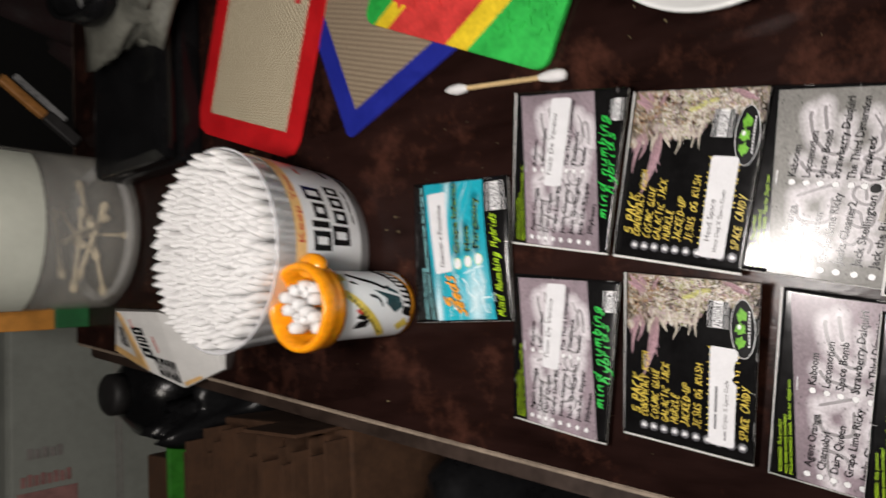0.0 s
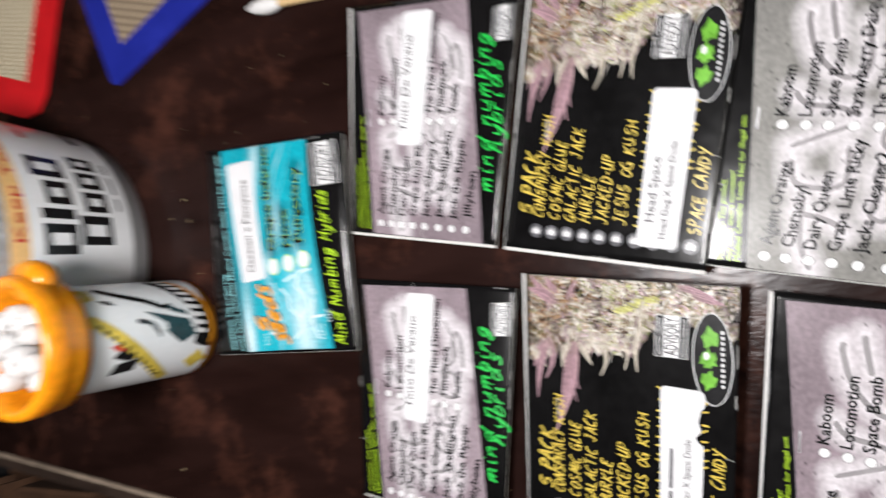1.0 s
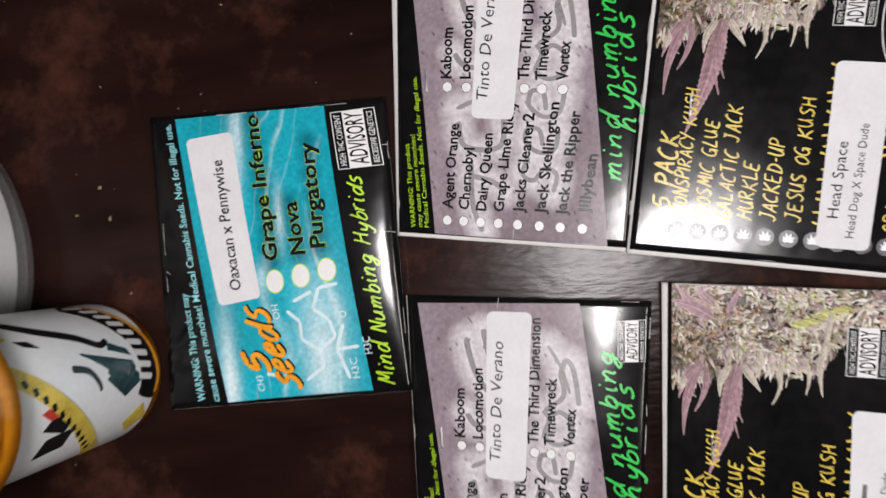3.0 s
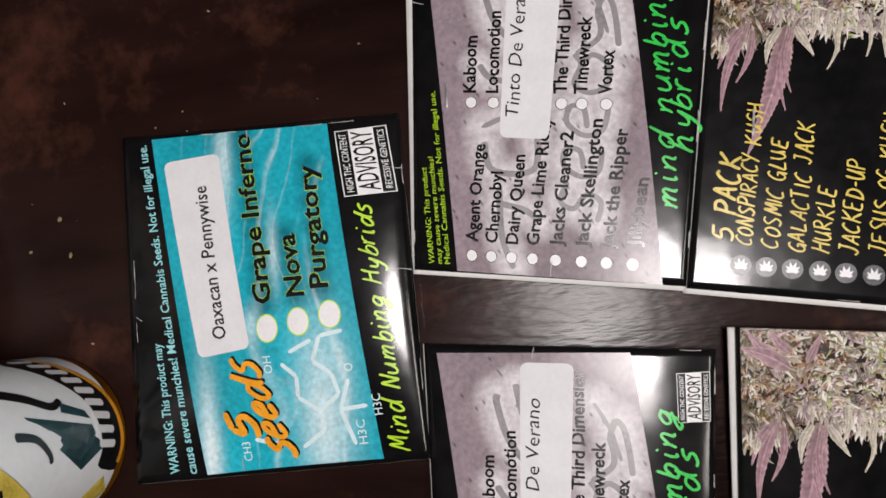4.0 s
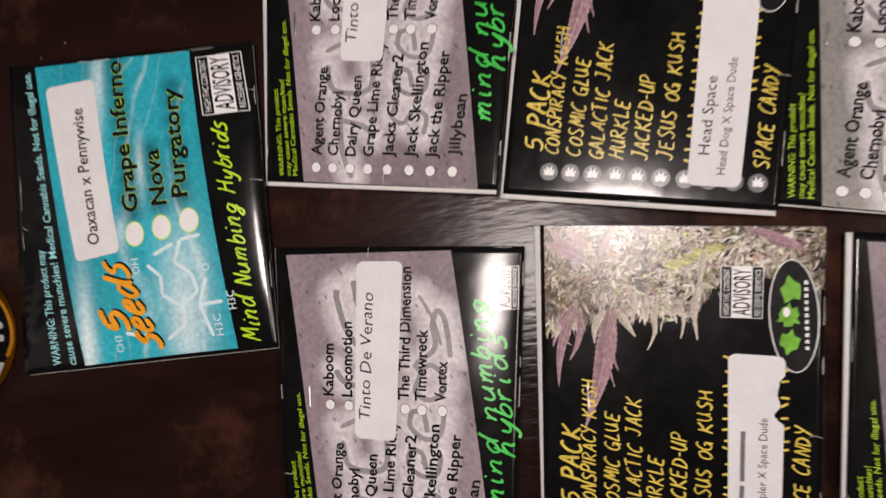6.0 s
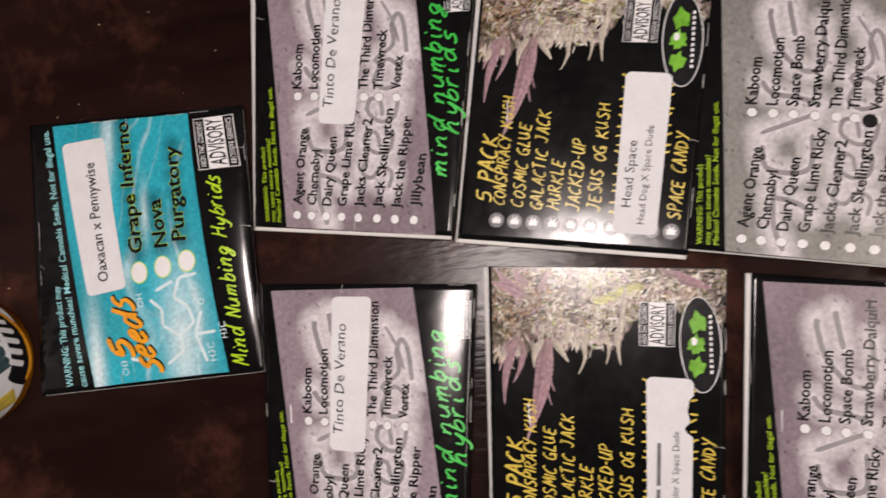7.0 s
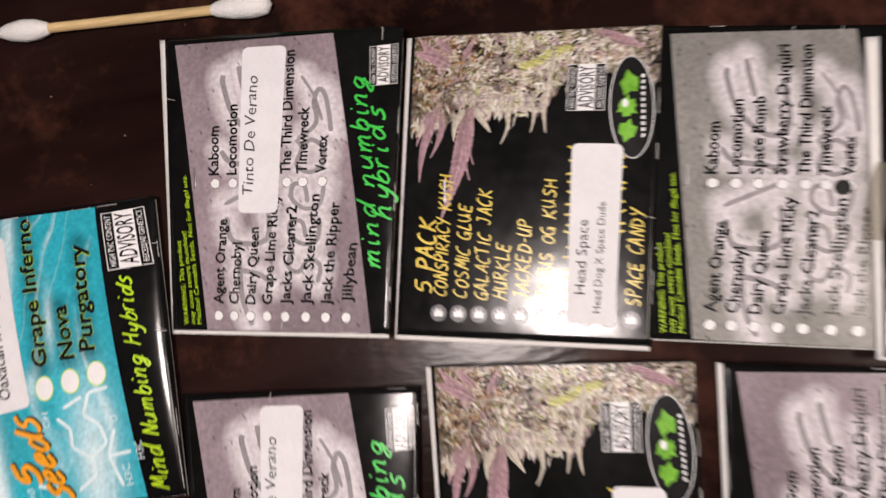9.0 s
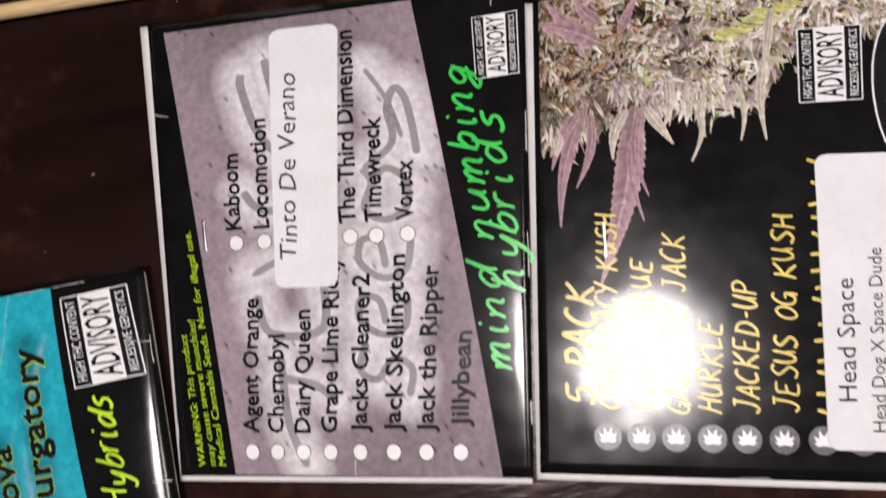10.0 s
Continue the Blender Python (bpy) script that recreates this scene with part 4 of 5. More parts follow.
def flower_packet(name, label, quad, z, swell, torn, seed, **more):
    """A black packet with the flower print, yellow scrawled list, leaf badges, an oval emblem and a paper sticker."""
    s, p = packet(name, label, quad, z, swell, edge=(0.014, 0.022), **more)
    bud_print(s, p, seed)
    for k, (text, u, v, end, h) in enumerate(LINES):
        handwriting(s, text, (u, v), (end, v - 0.004), h * 1.04, 0.00039 if k else 0.00058, 1.7e-4, YELLOW_INK, p, slant=0.18, seed=40 + k)
    # the tops and feet of two lines that the sticker hides
    rng = random.Random(seed)
    for v, up in ((0.326, 0.018), (0.132, -0.020)):
        for k in range(15 if up > 0 else 9):
            u = (0.13 + 0.0335 * k if up > 0 else 0.34 + 0.033 * k) + rng.uniform(-0.006, 0.006)
            ribbon(s, "scrawl_stroke", [(u, v - up * 0.6), (u + rng.uniform(-0.004, 0.012), v + up * rng.uniform(0.4, 1.1))], 0.0005, 1.0e-4, YELLOW_INK, p)
    for v in (0.830, 0.749, 0.666, 0.581, 0.501, 0.417, 0.33, 0.245, 0.16, 0.078):
        badge = patch(s, "badge", oval(0.076, v, 0.027, 0.034), 8e-5, BADGE, p)
        for a in (-75, -45, -15, 15, 45, 75):
            d = np.array((math.cos(radians(a)), math.sin(radians(a))))
            e = np.array((-d[1], d[0]))
            c, ln = np.array((0.066, v)), (0.030 if abs(a) < 20 else 0.025 if abs(a) < 50 else 0.018)
            patch(s, "badge_leaf", [tuple(c + np.array((x, y * 1.27))) for x, y in (d * 0, d * ln * 0.55 + e * 0.0045, d * ln, d * ln * 0.55 - e * 0.0045)], 1.2e-4 + 2e-6 * (a + 75) / 30, WHITE_INK, badge)
    # the oval emblem with its green shapes
    emblem = patch(s, "emblem", oval(0.737, 0.104, 0.165, 0.085, 32, 0.08), 1.75e-4, WHITE_INK, p, "black oval emblem with green shapes")
    patch(s, "emblem_ground", oval(0.737, 0.104, 0.162, 0.0805, 32, 0.08), 2.0e-4, BLACK_INK, emblem)
    def splash(cu, cv, ru, rv, points, spin):
        """A green splash with a ragged outline."""
        return [(cu + ru * q * math.cos(a), cv + rv * q * math.sin(a)) for a, q in ((spin + math.pi * k / points, (1.0 if k % 2 else 0.74) * (0.85 + 0.3 * math.sin(k * 5.3 + spin) ** 2)) for k in range(2 * points))]

    for shape in (splash(0.662, 0.118, 0.036, 0.038, 6, 0.3), splash(0.737, 0.122, 0.036, 0.040, 9, 1.0), splash(0.812, 0.116, 0.040, 0.040, 5, 2.1)):
        patch(s, "emblem_shape", shape, 2.3e-4, GREEN_LOGO, emblem)
    patch(s, "emblem_shape", oval(0.748, 0.13, 0.014, 0.012), 2.6e-4, WHITE_INK, emblem)
    bars(s, (0.64, 0.052), (0.84, 0.060), 0.012, (0.8,) * 6 + (0.8,) * 5, 2.3e-4, WHITE_INK, emblem)
    advisory(s, p, (0.727, 0.210), (0.879, 0.206), (0.880, 0.353), (0.728, 0.355), 1.3e-4)
    if torn:
        paper = sticker(s, p, [(0.059, 0.137), (0.619, 0.131), (0.623, 0.327), (0.059, 0.322)], 2.6e-4, "white paper sticker with a torn edge", ((0.80, 0.07, 0.32), (0.70, 0.05, 0.22), (0.86, 0.03, 0.15)))
        bars(s, (0.150, 0.268), (0.395, 0.265), 0.016, (4, 7), 3.2e-4, NAME_INK, paper)
    else:
        paper = sticker(s, p, [(0.059, 0.137), (0.619, 0.131), (0.623, 0.327), (0.059, 0.322)], 2.6e-4)
        letters(s, "Head Space", (0.150, 0.256), (0.381, 0.253), 0.040, 3.2e-4, LABEL_INK, paper)
    if torn:
        bars(s, (0.094, 0.198), (0.15, 0.197), 0.012, (5,), 3.2e-4, NAME_INK, paper)
        letters(s, "Cripler X Space Dude", (0.16, 0.192), (0.437, 0.189), 0.030, 3.2e-4, LABEL_INK, paper)
    else:
        letters(s, "Head Dog X Space Dude", (0.094, 0.195), (0.437, 0.189), 0.030, 3.2e-4, LABEL_INK, paper)
    staple(s, p, 0.440, 0.826, 0.066, 0.004)
    worn(s, p, seed)
    return s, p


NAME_INK = shader("grey_pen_ink", (0.12, 0.12, 0.13), rough=0.5, vary=0.2, grain=300)
BADGE = shader("grey_badge_ink", (0.10, 0.10, 0.11), rough=0.3, vary=0.3, grain=200)
GREEN_LOGO = shader("emblem_green_ink", (0.15, 0.42, 0.035), rough=0.3, vary=0.3, grain=150)


def sea_packet():
    """The blue packet: a watery panel with a molecule, a sticker and three tick ovals."""
    s, p = packet("seed_packet", "black and turquoise seed packet with a white sticker and orange lettering", [(90, 310.5), (85.8, 249), (14.7, 250.9), (15.5, 313.7)], 0.0040, 0.0028, lean=0.3, edge=(0.012, 0.024), over=(0.010, 0.022))
    slab(s, "filler_card", [(0.025, 0.025), (0.975, 0.025), (0.975, 0.975), (0.025, 0.975)], 0.0022, -0.0016, CARD, p, "folded card layers")
    corners = [(0.0, 0.154), (1.0, 0.255), (0.996, 0.909), (0.0, 0.768)]
    n, m = 170, 170
    v, f, uv = grid_on(s, corners, n, m, 6e-5)
    u, w = uv[:, 0], uv[:, 1]
    wave, drift = lumpy(n, m, 31, 4).ravel(), lumpy(n, m, 77, 3).ravel()
    # light on water: thin bright lines that run up the panel and fade in and out
    flow = w * 30 + 5.0 * lumpy(n, m, 12, 2).ravel() + 1.4 * np.sin(u * 6 + 1) + 2.0 * u
    line = np.exp(-((np.abs(np.sin(flow * 0.5)) / 0.16) ** 2)) * np.clip(2.6 * (drift - 0.44), 0, 1)
    thread = np.exp(-((np.abs(np.sin(flow * 1.3 + 2 * wave)) / 0.10) ** 2)) * np.clip(3 * (lumpy(n, m, 9, 3).ravel() - 0.5), 0, 1)
    foam = np.exp(-(((u - 0.14) / 0.24) ** 2 + ((w - 0.33) / 0.085) ** 2)) * (0.25 + 0.9 * lumpy(n, m, 5, 5).ravel())
    foam += np.exp(-(((u - 0.10) / 0.22) ** 2 + ((w - 0.745) / 0.035) ** 2)) * (0.5 + 0.8 * wave)
    foam += np.exp(-(((u - 0.9) / 0.14) ** 2 + ((w - 0.64) / 0.03) ** 2)) * 0.7
    foam += np.exp(-(((u - 0.62) / 0.10) ** 2 + ((w - 0.47) / 0.02) ** 2)) * 0.6
    k = np.clip(line * 0.95 + thread * 0.6 + foam, 0, 1)[:, None]
    # the printed dark blur round the three names
    names = halo(uv, [[(0.475, 0.512), (0.73, 0.54), (0.99, 0.568)], [(0.489, 0.398), (0.673, 0.42)], [(0.507, 0.312), (0.874, 0.333)]], np.array(s.size()), 0.0040)
    deep = np.array((0.013, 0.36, 0.46)) * (0.74 + 0.6 * wave[:, None])
    ink = (deep * (1 - k) + np.array((0.66, 0.80, 0.84)) * k) * (1 - 0.48 * np.clip(1.3 * names, 0, 1)[:, None])
    sheet("printed_panel", v, f, INK, p, "turquoise watery panel", smooth=True, ink=np.clip(ink, 0, 0.85))
    pale = shader("pale_blue_ink", (0.62, 0.76, 0.80), rough=0.3, vary=0.1, grain=200)
    bonds = [[(0.30, 0.47), (0.26, 0.42)], [(0.26, 0.42), (0.20, 0.42)], [(0.20, 0.42), (0.155, 0.35)], [(0.155, 0.35), (0.20, 0.28)], [(0.20, 0.28), (0.26, 0.30)], [(0.26, 0.30), (0.30, 0.36)], [(0.155, 0.35), (0.10, 0.34)], [(0.10, 0.34), (0.055, 0.42)], [(0.155, 0.28), (0.16, 0.19)], [(0.155, 0.28), (0.05, 0.24)], [(0.155, 0.28), (0.24, 0.245)], [(0.30, 0.36), (0.37, 0.33)], [(0.37, 0.33), (0.38, 0.25)], [(0.07, 0.50), (0.09, 0.585)], [(0.33, 0.44), (0.36, 0.36)]]
    for a in bonds:
        ribbon(s, "bond_line", a, 0.0009, 9e-5, pale, p)
    for text, a, b in (("OH", (0.275, 0.50), (0.325, 0.505)), ("O", (0.262, 0.225), (0.285, 0.227)), ("H3C", (0.05, 0.20), (0.12, 0.205)), ("H3C", (0.13, 0.14), (0.19, 0.145)), ("CH3", (0.03, 0.60), (0.085, 0.605))):
        letters(s, text, a, b, 0.03, 1.0e-4, pale, p)
    letters(s, "WARNING: This product may", (0.011, 0.866), (0.388, 0.905), 0.034, 9e-5, CYAN_INK, p, bold=0.012)
    letters(s, "cause severe munchies! Medical Cannabis Seeds. Not for illegal use.", (0.006, 0.803), (0.981, 0.930), 0.034, 9e-5, CYAN_INK, p, bold=0.012)
    for text, a, b in (("Grape Inferno", (0.475, 0.484), (0.989, 0.540)), ("Nova", (0.489, 0.368), (0.673, 0.390)), ("Purgatory", (0.507, 0.284), (0.874, 0.305))):
        letters(s, text, a, b, 0.062, 1.2e-4, LIME_INK, p, bold=0.040)
        letters(s, text, a, b, 0.062, 1.8e-4, BLACK_INK, p, bold=0.028)
    dots(s, p, [(0.404, 0.508), (0.416, 0.397), (0.429, 0.287)], 0.038, 0.036, rim=LIME_INK)
    handwriting(s, "Mind Numbing Hybrids", (0.018, 0.060), (0.735, 0.122), 0.062, 0.00046, 9e-5, LIME_INK, p, slant=0.35, seed=8)
    for dx, off, mat in ((0.006, 1.0e-4, BLACK_INK), (0.0, 1.6e-4, ORANGE_INK)):
        handwriting(s, "seeds", (0.030 + dx, 0.452 - dx), (0.302 + dx, 0.560 - dx), 0.118, 0.0012, off, mat, p, slant=0.3, seed=2, gap=0.10)
        handwriting(s, "5", (0.092 + dx, 0.565 - dx), (0.160 + dx, 0.590 - dx), 0.105, 0.0013, off, mat, p, slant=0.3, seed=5)
    advisory(s, p, (0.772, 0.024), (0.976, 0.045), (0.969, 0.230), (0.766, 0.207))
    paper = sticker(s, p, [(0.353, 0.573), (0.934, 0.654), (0.920, 0.864), (0.335, 0.762)])
    letters(s, "Oaxacan x Pennywise", (0.385, 0.655), (0.839, 0.703), 0.050, 2.8e-4, LABEL_INK, paper, bold=0.012)
    worn(s, p, 3, 14)


PURPLE, GREY = (0.295, 0.238, 0.268), (0.28, 0.275, 0.26)
WEDGE = (0.0048, 0.0, 0.0, 0.0048)
OTHER_FIRST = [("Agent Orange", 0.0, 0.281), ("Apollo-13 Bx", 0.0, 0.27), ("Chernobyl", 0.0, 0.203), ("Dairy Queen", 0.0, 0.253), ("Grape Lime Ricky", 0.0, 0.361), ("Jacks Cleaner2", 0.0, 0.322)]
OTHER_SECOND = [("Jillybean", 0.18, 0.768), ("Kaboom", 0.168, 0.687), ("Locomotion", 0.24, 0.610), ("Space Bomb", 0.25, 0.528), ("Timewreck", 0.223, 0.447), ("Vortex", 0.126, 0.377)]
sea_packet()
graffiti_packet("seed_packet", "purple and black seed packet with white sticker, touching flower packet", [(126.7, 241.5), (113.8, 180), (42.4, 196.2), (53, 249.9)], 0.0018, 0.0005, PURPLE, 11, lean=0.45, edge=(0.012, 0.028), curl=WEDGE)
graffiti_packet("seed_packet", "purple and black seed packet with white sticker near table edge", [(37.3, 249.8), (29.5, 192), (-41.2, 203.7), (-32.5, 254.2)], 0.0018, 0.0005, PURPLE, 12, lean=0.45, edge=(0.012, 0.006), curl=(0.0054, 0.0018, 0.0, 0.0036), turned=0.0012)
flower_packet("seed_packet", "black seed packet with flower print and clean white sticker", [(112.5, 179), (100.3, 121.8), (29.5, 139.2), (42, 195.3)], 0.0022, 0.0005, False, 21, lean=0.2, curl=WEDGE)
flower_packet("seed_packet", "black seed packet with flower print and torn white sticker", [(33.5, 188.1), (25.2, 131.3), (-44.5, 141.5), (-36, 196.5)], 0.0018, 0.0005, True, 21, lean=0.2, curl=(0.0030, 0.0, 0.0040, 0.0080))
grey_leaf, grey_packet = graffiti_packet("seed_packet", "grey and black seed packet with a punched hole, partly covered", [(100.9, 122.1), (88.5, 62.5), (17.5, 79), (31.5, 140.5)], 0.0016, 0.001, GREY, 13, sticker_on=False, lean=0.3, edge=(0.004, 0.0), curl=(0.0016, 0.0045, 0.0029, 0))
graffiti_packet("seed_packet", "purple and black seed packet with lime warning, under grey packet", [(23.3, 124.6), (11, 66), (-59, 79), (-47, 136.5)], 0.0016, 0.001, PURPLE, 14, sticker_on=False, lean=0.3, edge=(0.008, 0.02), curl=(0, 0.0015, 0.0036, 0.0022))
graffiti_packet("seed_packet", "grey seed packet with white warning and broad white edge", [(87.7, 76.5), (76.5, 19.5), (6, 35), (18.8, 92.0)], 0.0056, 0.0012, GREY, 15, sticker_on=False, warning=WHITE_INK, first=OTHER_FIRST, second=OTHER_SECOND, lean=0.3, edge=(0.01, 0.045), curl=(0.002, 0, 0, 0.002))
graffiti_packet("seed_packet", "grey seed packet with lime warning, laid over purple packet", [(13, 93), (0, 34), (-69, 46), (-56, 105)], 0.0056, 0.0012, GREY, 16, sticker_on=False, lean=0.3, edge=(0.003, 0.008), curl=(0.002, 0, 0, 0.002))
patch(grey_leaf, "punched_hole", oval(0.481, 0.335, 0.024, 0.03), 2.2e-4, BLACK_INK, grey_packet, "punched round black hole")


# ---- swabs, jars and the vial ----
def swab_mesh(bm, m, length, sharp=True, r=0.0011, tip=0.0024):
    """Stick and two cotton tips along z, from 0 to length."""
    k = 7
    prof = [(0.0002, 0.0), (tip * 0.62, 0.0024), (tip, 0.0056), (tip * 0.95, 0.017), (r, 0.019), (r, length - 0.019), (tip * 0.95, length - 0.017), (tip, length - 0.0056), (tip * 0.62, length - 0.0024), (0.0002, length)] if sharp else [(0.0008, 0.0), (tip * 0.9, 0.002), (tip, 0.006), (tip * 0.8, 0.010), (r, 0.0125), (r, length - 0.0125), (tip * 0.8, length - 0.010), (tip, length - 0.006), (tip * 0.9, length - 0.002), (0.0008, length)]
    rows = [[bm.verts.new(m @ Vector((a * math.cos(2 * math.pi * j / k), a * math.sin(2 * math.pi * j / k), z))) for j in range(k)] for a, z in prof]
    for a, b in zip(rows, rows[1:]):
        for j in range(k):
            bm.faces.new((a[j], a[(j + 1) % k], b[(j + 1) % k], b[j]))


def swab_bundle(cx, cy, z0, radius, length, pitch, seed, spread=0.0):
    rng, bm = random.Random(seed), bmesh.new()
    rows = int(radius / pitch) + 2
    for i in range(-rows, rows + 1):
        for j in range(-rows, rows + 1):
            x, y = pitch * (i + 0.5 * (j % 2)), pitch * 0.866 * j
            d = math.hypot(x, y)
            if d > radius:
                continue
            lift = rng.uniform(0, 0.0012) + 0.001 * (1 - (d / radius) ** 2)
            swab_mesh(bm, pose(cx + x, cy + y, z0 + lift, rng.uniform(-0.6, 0.6) - spread * y / radius, rng.uniform(-0.6, 0.6) + spread * x / radius, rng.uniform(0, 60)), length, True, r=0.0016, tip=pitch * 0.60)
    return bm


def swab_jar():
    cx, cy, h = 0.0606, 0.4022, 0.0735
    j = thing("swab_jar", (cx, cy, 0), "open clear plastic jar of cotton swabs with a white label", "jar")
    part("wall", lathe([(0, 0.0), (0.0485, 0.0), (0.0500, 0.002), (0.0572, h - 0.001), (0.0576, h), (0.0568, h), (0.0492, 0.003), (0.0480, 0.002), (0, 0.002)], 72), JAR_PLASTIC, j, "clear plastic wall", smooth=True).visible_shadow = False
    part("rim", lathe([(0.0568, h - 0.0012), (0.0578, h - 0.0012), (0.0580, h), (0.0574, h + 0.0005), (0.0568, h), (0.0568, h - 0.0012)], 72), RIM_PLASTIC, j, "rolled clear rim", smooth=True).visible_shadow = False
    s = Round(0, 0, 0.006, 0.060, 0.0509, 0.0563, 175)
    s.c = (0, 0)
    under = j
    lab = lambda a, b, c, d, off, mat, name, n=30: sheet(name, *grid_on(s, [(a, b), (c, b), (c, d), (a, d)], n, 6, off)[:2], mat, under, smooth=True)
    under = lab(0.315, 0.06, 1.0, 0.86, 0.0, VIAL_LABEL, "label")
    lab(0.315, 0.86, 1.0, 1.0, 0.0, PEACH_INK, "label_band")
    letters(s, "Keep Your", (0.50, 0.89), (0.76, 0.89), 0.075, 1.2e-4, RED_INK, under, bold=0.008)
    # the maker's two-line mark, as plain blocks with a slot in each
    for k, words in enumerate(((1.3, 0.45, 1.1, 1.1), (1.5, 1.1, 1.0, 0.9))):
        v0, total, x = 0.51 - 0.28 * k, sum(words) + 0.22 * 3, 0.0
        for n, w in enumerate(words):
            u0, u1 = (0.475 + 0.02 * k + 0.235 * q / total for q in (x, x + w))
            tall = 0.25 if n == 0 or (k, n) == (0, 1) or (k, n) == (0, 3) else 0.19
            lab(u0, v0, u1, v0 + tall, 1.2e-4, BLACK_INK, "mark_block", 8)
            if w > 0.6:
                du = (u1 - u0) * 0.30
                lab(u0 + du, v0 + 0.05, u1 - du, v0 + tall - 0.05, 1.8e-4, VIAL_LABEL, "mark_slot", 4)
            x += w + 0.22
    bars(s, (0.58, 0.13), (0.72, 0.13), 0.022, (2, 3, 2), 1.2e-4, BLACK_INK, under)
    bars(s, (0.78, 0.62), (0.92, 0.62), 0.05, (1, 2), 1.2e-4, RED_INK, under)
    bars(s, (0.80, 0.20), (0.95, 0.20), 0.05, (3, 2), 1.2e-4, BLACK_INK, under)
    tagged(part("cotton_swabs", swab_bundle(cx, cy, 0.0035, 0.0480, 0.0785, 0.0044, 4, spread=5.2), COTTON, smooth=True), "pointed white cotton swabs standing packed in the jar", "cotton swabs", kind="stuff")


def vial():
    cx, cy = 0.0262, 0.3370
    t = thing("pill_vial", (cx, cy, 0), "amber plastic vial with a white printed label, holding swabs", "vial")
    r = 0.0182
    part("body", lathe([(0, 0), (r - 0.001, 0), (r, 0.001), (r, 0.056), (r - 0.0012, 0.056), (r - 0.0012, 0.0015), (0, 0.0015)], 48), AMBER, t, smooth=True)
    part("collar", lathe([(0.0150, 0.0525), (0.0195, 0.0525), (0.0218, 0.0545), (0.0222, 0.0585), (0.0222, 0.0600), (0.0229, 0.0610), (0.0231, 0.0665), (0.0222, 0.0690), (0.0208, 0.0695), (0.0192, 0.0682), (0.0176, 0.0620), (0.0170, 0.0560), (0.0150, 0.0525)], 56), AMBER, t, "thick amber screw collar", smooth=True)
    part("tab", lathe([(0, -0.004), (0.0062, -0.0038), (0.0075, -0.001), (0.0075, 0.002), (0.006, 0.0042), (0, 0.0045)], 24, pose(0.0205, -0.004, 0.0605) @ Matrix.Diagonal((0.9, 1.25, 1, 1))), AMBER, t, smooth=True)
    s = Round(0, 0, 0.003, 0.052, r + 0.0002, r + 0.0002, 300)
    paper = sheet("label", *grid_on(s, [(0, 0.02), (1, 0.02), (1, 1), (0, 1)], 60, 6, 0.0)[:2], VIAL_LABEL, t, "white printed label", smooth=True)
    g = lambda deg: 0.5 + deg / 300
    put = lambda name, pts, mat, off=1.5e-4: patch(s, name, [(g(a), b) for a, b in pts], off, mat, paper)
    put("label_mark", [(24, 0.56), (-2, 0.40), (-16, 0.28), (-6, 0.14), (10, 0.20), (16, 0.36)], TEAL_INK)
    put("label_mark", [(28, 0.34), (20, 0.22), (14, 0.20), (22, 0.36)], TEAL_INK, 1.8e-4)
    ribbon(s, "label_stroke", [(g(60), 0.85), (g(48), 0.72), (g(36), 0.52), (g(27), 0.40), (g(30), 0.33)], 0.0028, 1.6e-4, BLACK_INK, paper, 0.5)
    ribbon(s, "label_stroke", [(g(14), 0.64), (g(10), 0.54), (g(0), 0.48), (g(-6), 0.47)], 0.0018, 1.6e-4, BLACK_INK, paper, 0.5)
    put("label_mark", [(-43, 0.84), (-29, 0.80), (-26, 0.62), (-40, 0.66)], BLACK_INK)
    put("label_mark", [(-22, 0.84), (-14, 0.78), (-18, 0.62), (-28, 0.70)], BLACK_INK)
    put("label_mark", [(42, 0.88), (36, 0.84), (33, 0.76), (40, 0.80)], BLACK_INK)
    put("label_mark", [(-10, 0.86), (-6, 0.78), (-14, 0.70), (-16, 0.80)], RED_INK)
    ribbon(s, "label_band", [(g(78), 0.34), (g(50), 0.20), (g(25), 0.10), (g(-4), 0.07), (g(-22), 0.10)], 0.0075, 1.7e-4, BLACK_INK, paper)
    for k in range(9):
        a = 70 - 9.5 * k
        c = 0.085 + 0.20 * ((a + 6) / 84) ** 2
        ribbon(s, "band_bar", [(g(a), c - 0.03), (g(a + 3), c + 0.08)], 0.0016, 2.1e-4, WHITE_INK, paper)
    ribbon(s, "label_band", [(g(74), 0.22), (g(48), 0.11), (g(25), 0.03), (g(-4), 0.0), (g(-20), 0.02)], 0.0012, 2.2e-4, ORANGE_INK, paper)
    tape = [(g(20), 1.0), (g(4), 0.84), (g(-20), 0.64), (g(-45), 0.46), (g(-65), 0.33)]
    ribbon(s, "label_tape", tape, 0.0042, 2.3e-4, YELLOW_INK, paper)
    for k in range(11):
        q = k / 11
        ribbon(s, "tape_bar", [(g(14 - 70 * q), 0.94 - 0.55 * q), (g(9 - 70 * q), 0.93 - 0.55 * q)], 0.0014, 2.7e-4, BLACK_INK, paper)
    put("label_mark", [(62, 0.98), (40, 0.98), (44, 0.90), (60, 0.90)], YELLOW_INK)
    put("label_mark", [(-40, 0.22), (-26, 0.10), (-40, 0.02), (-54, 0.12)], YELLOW_INK)
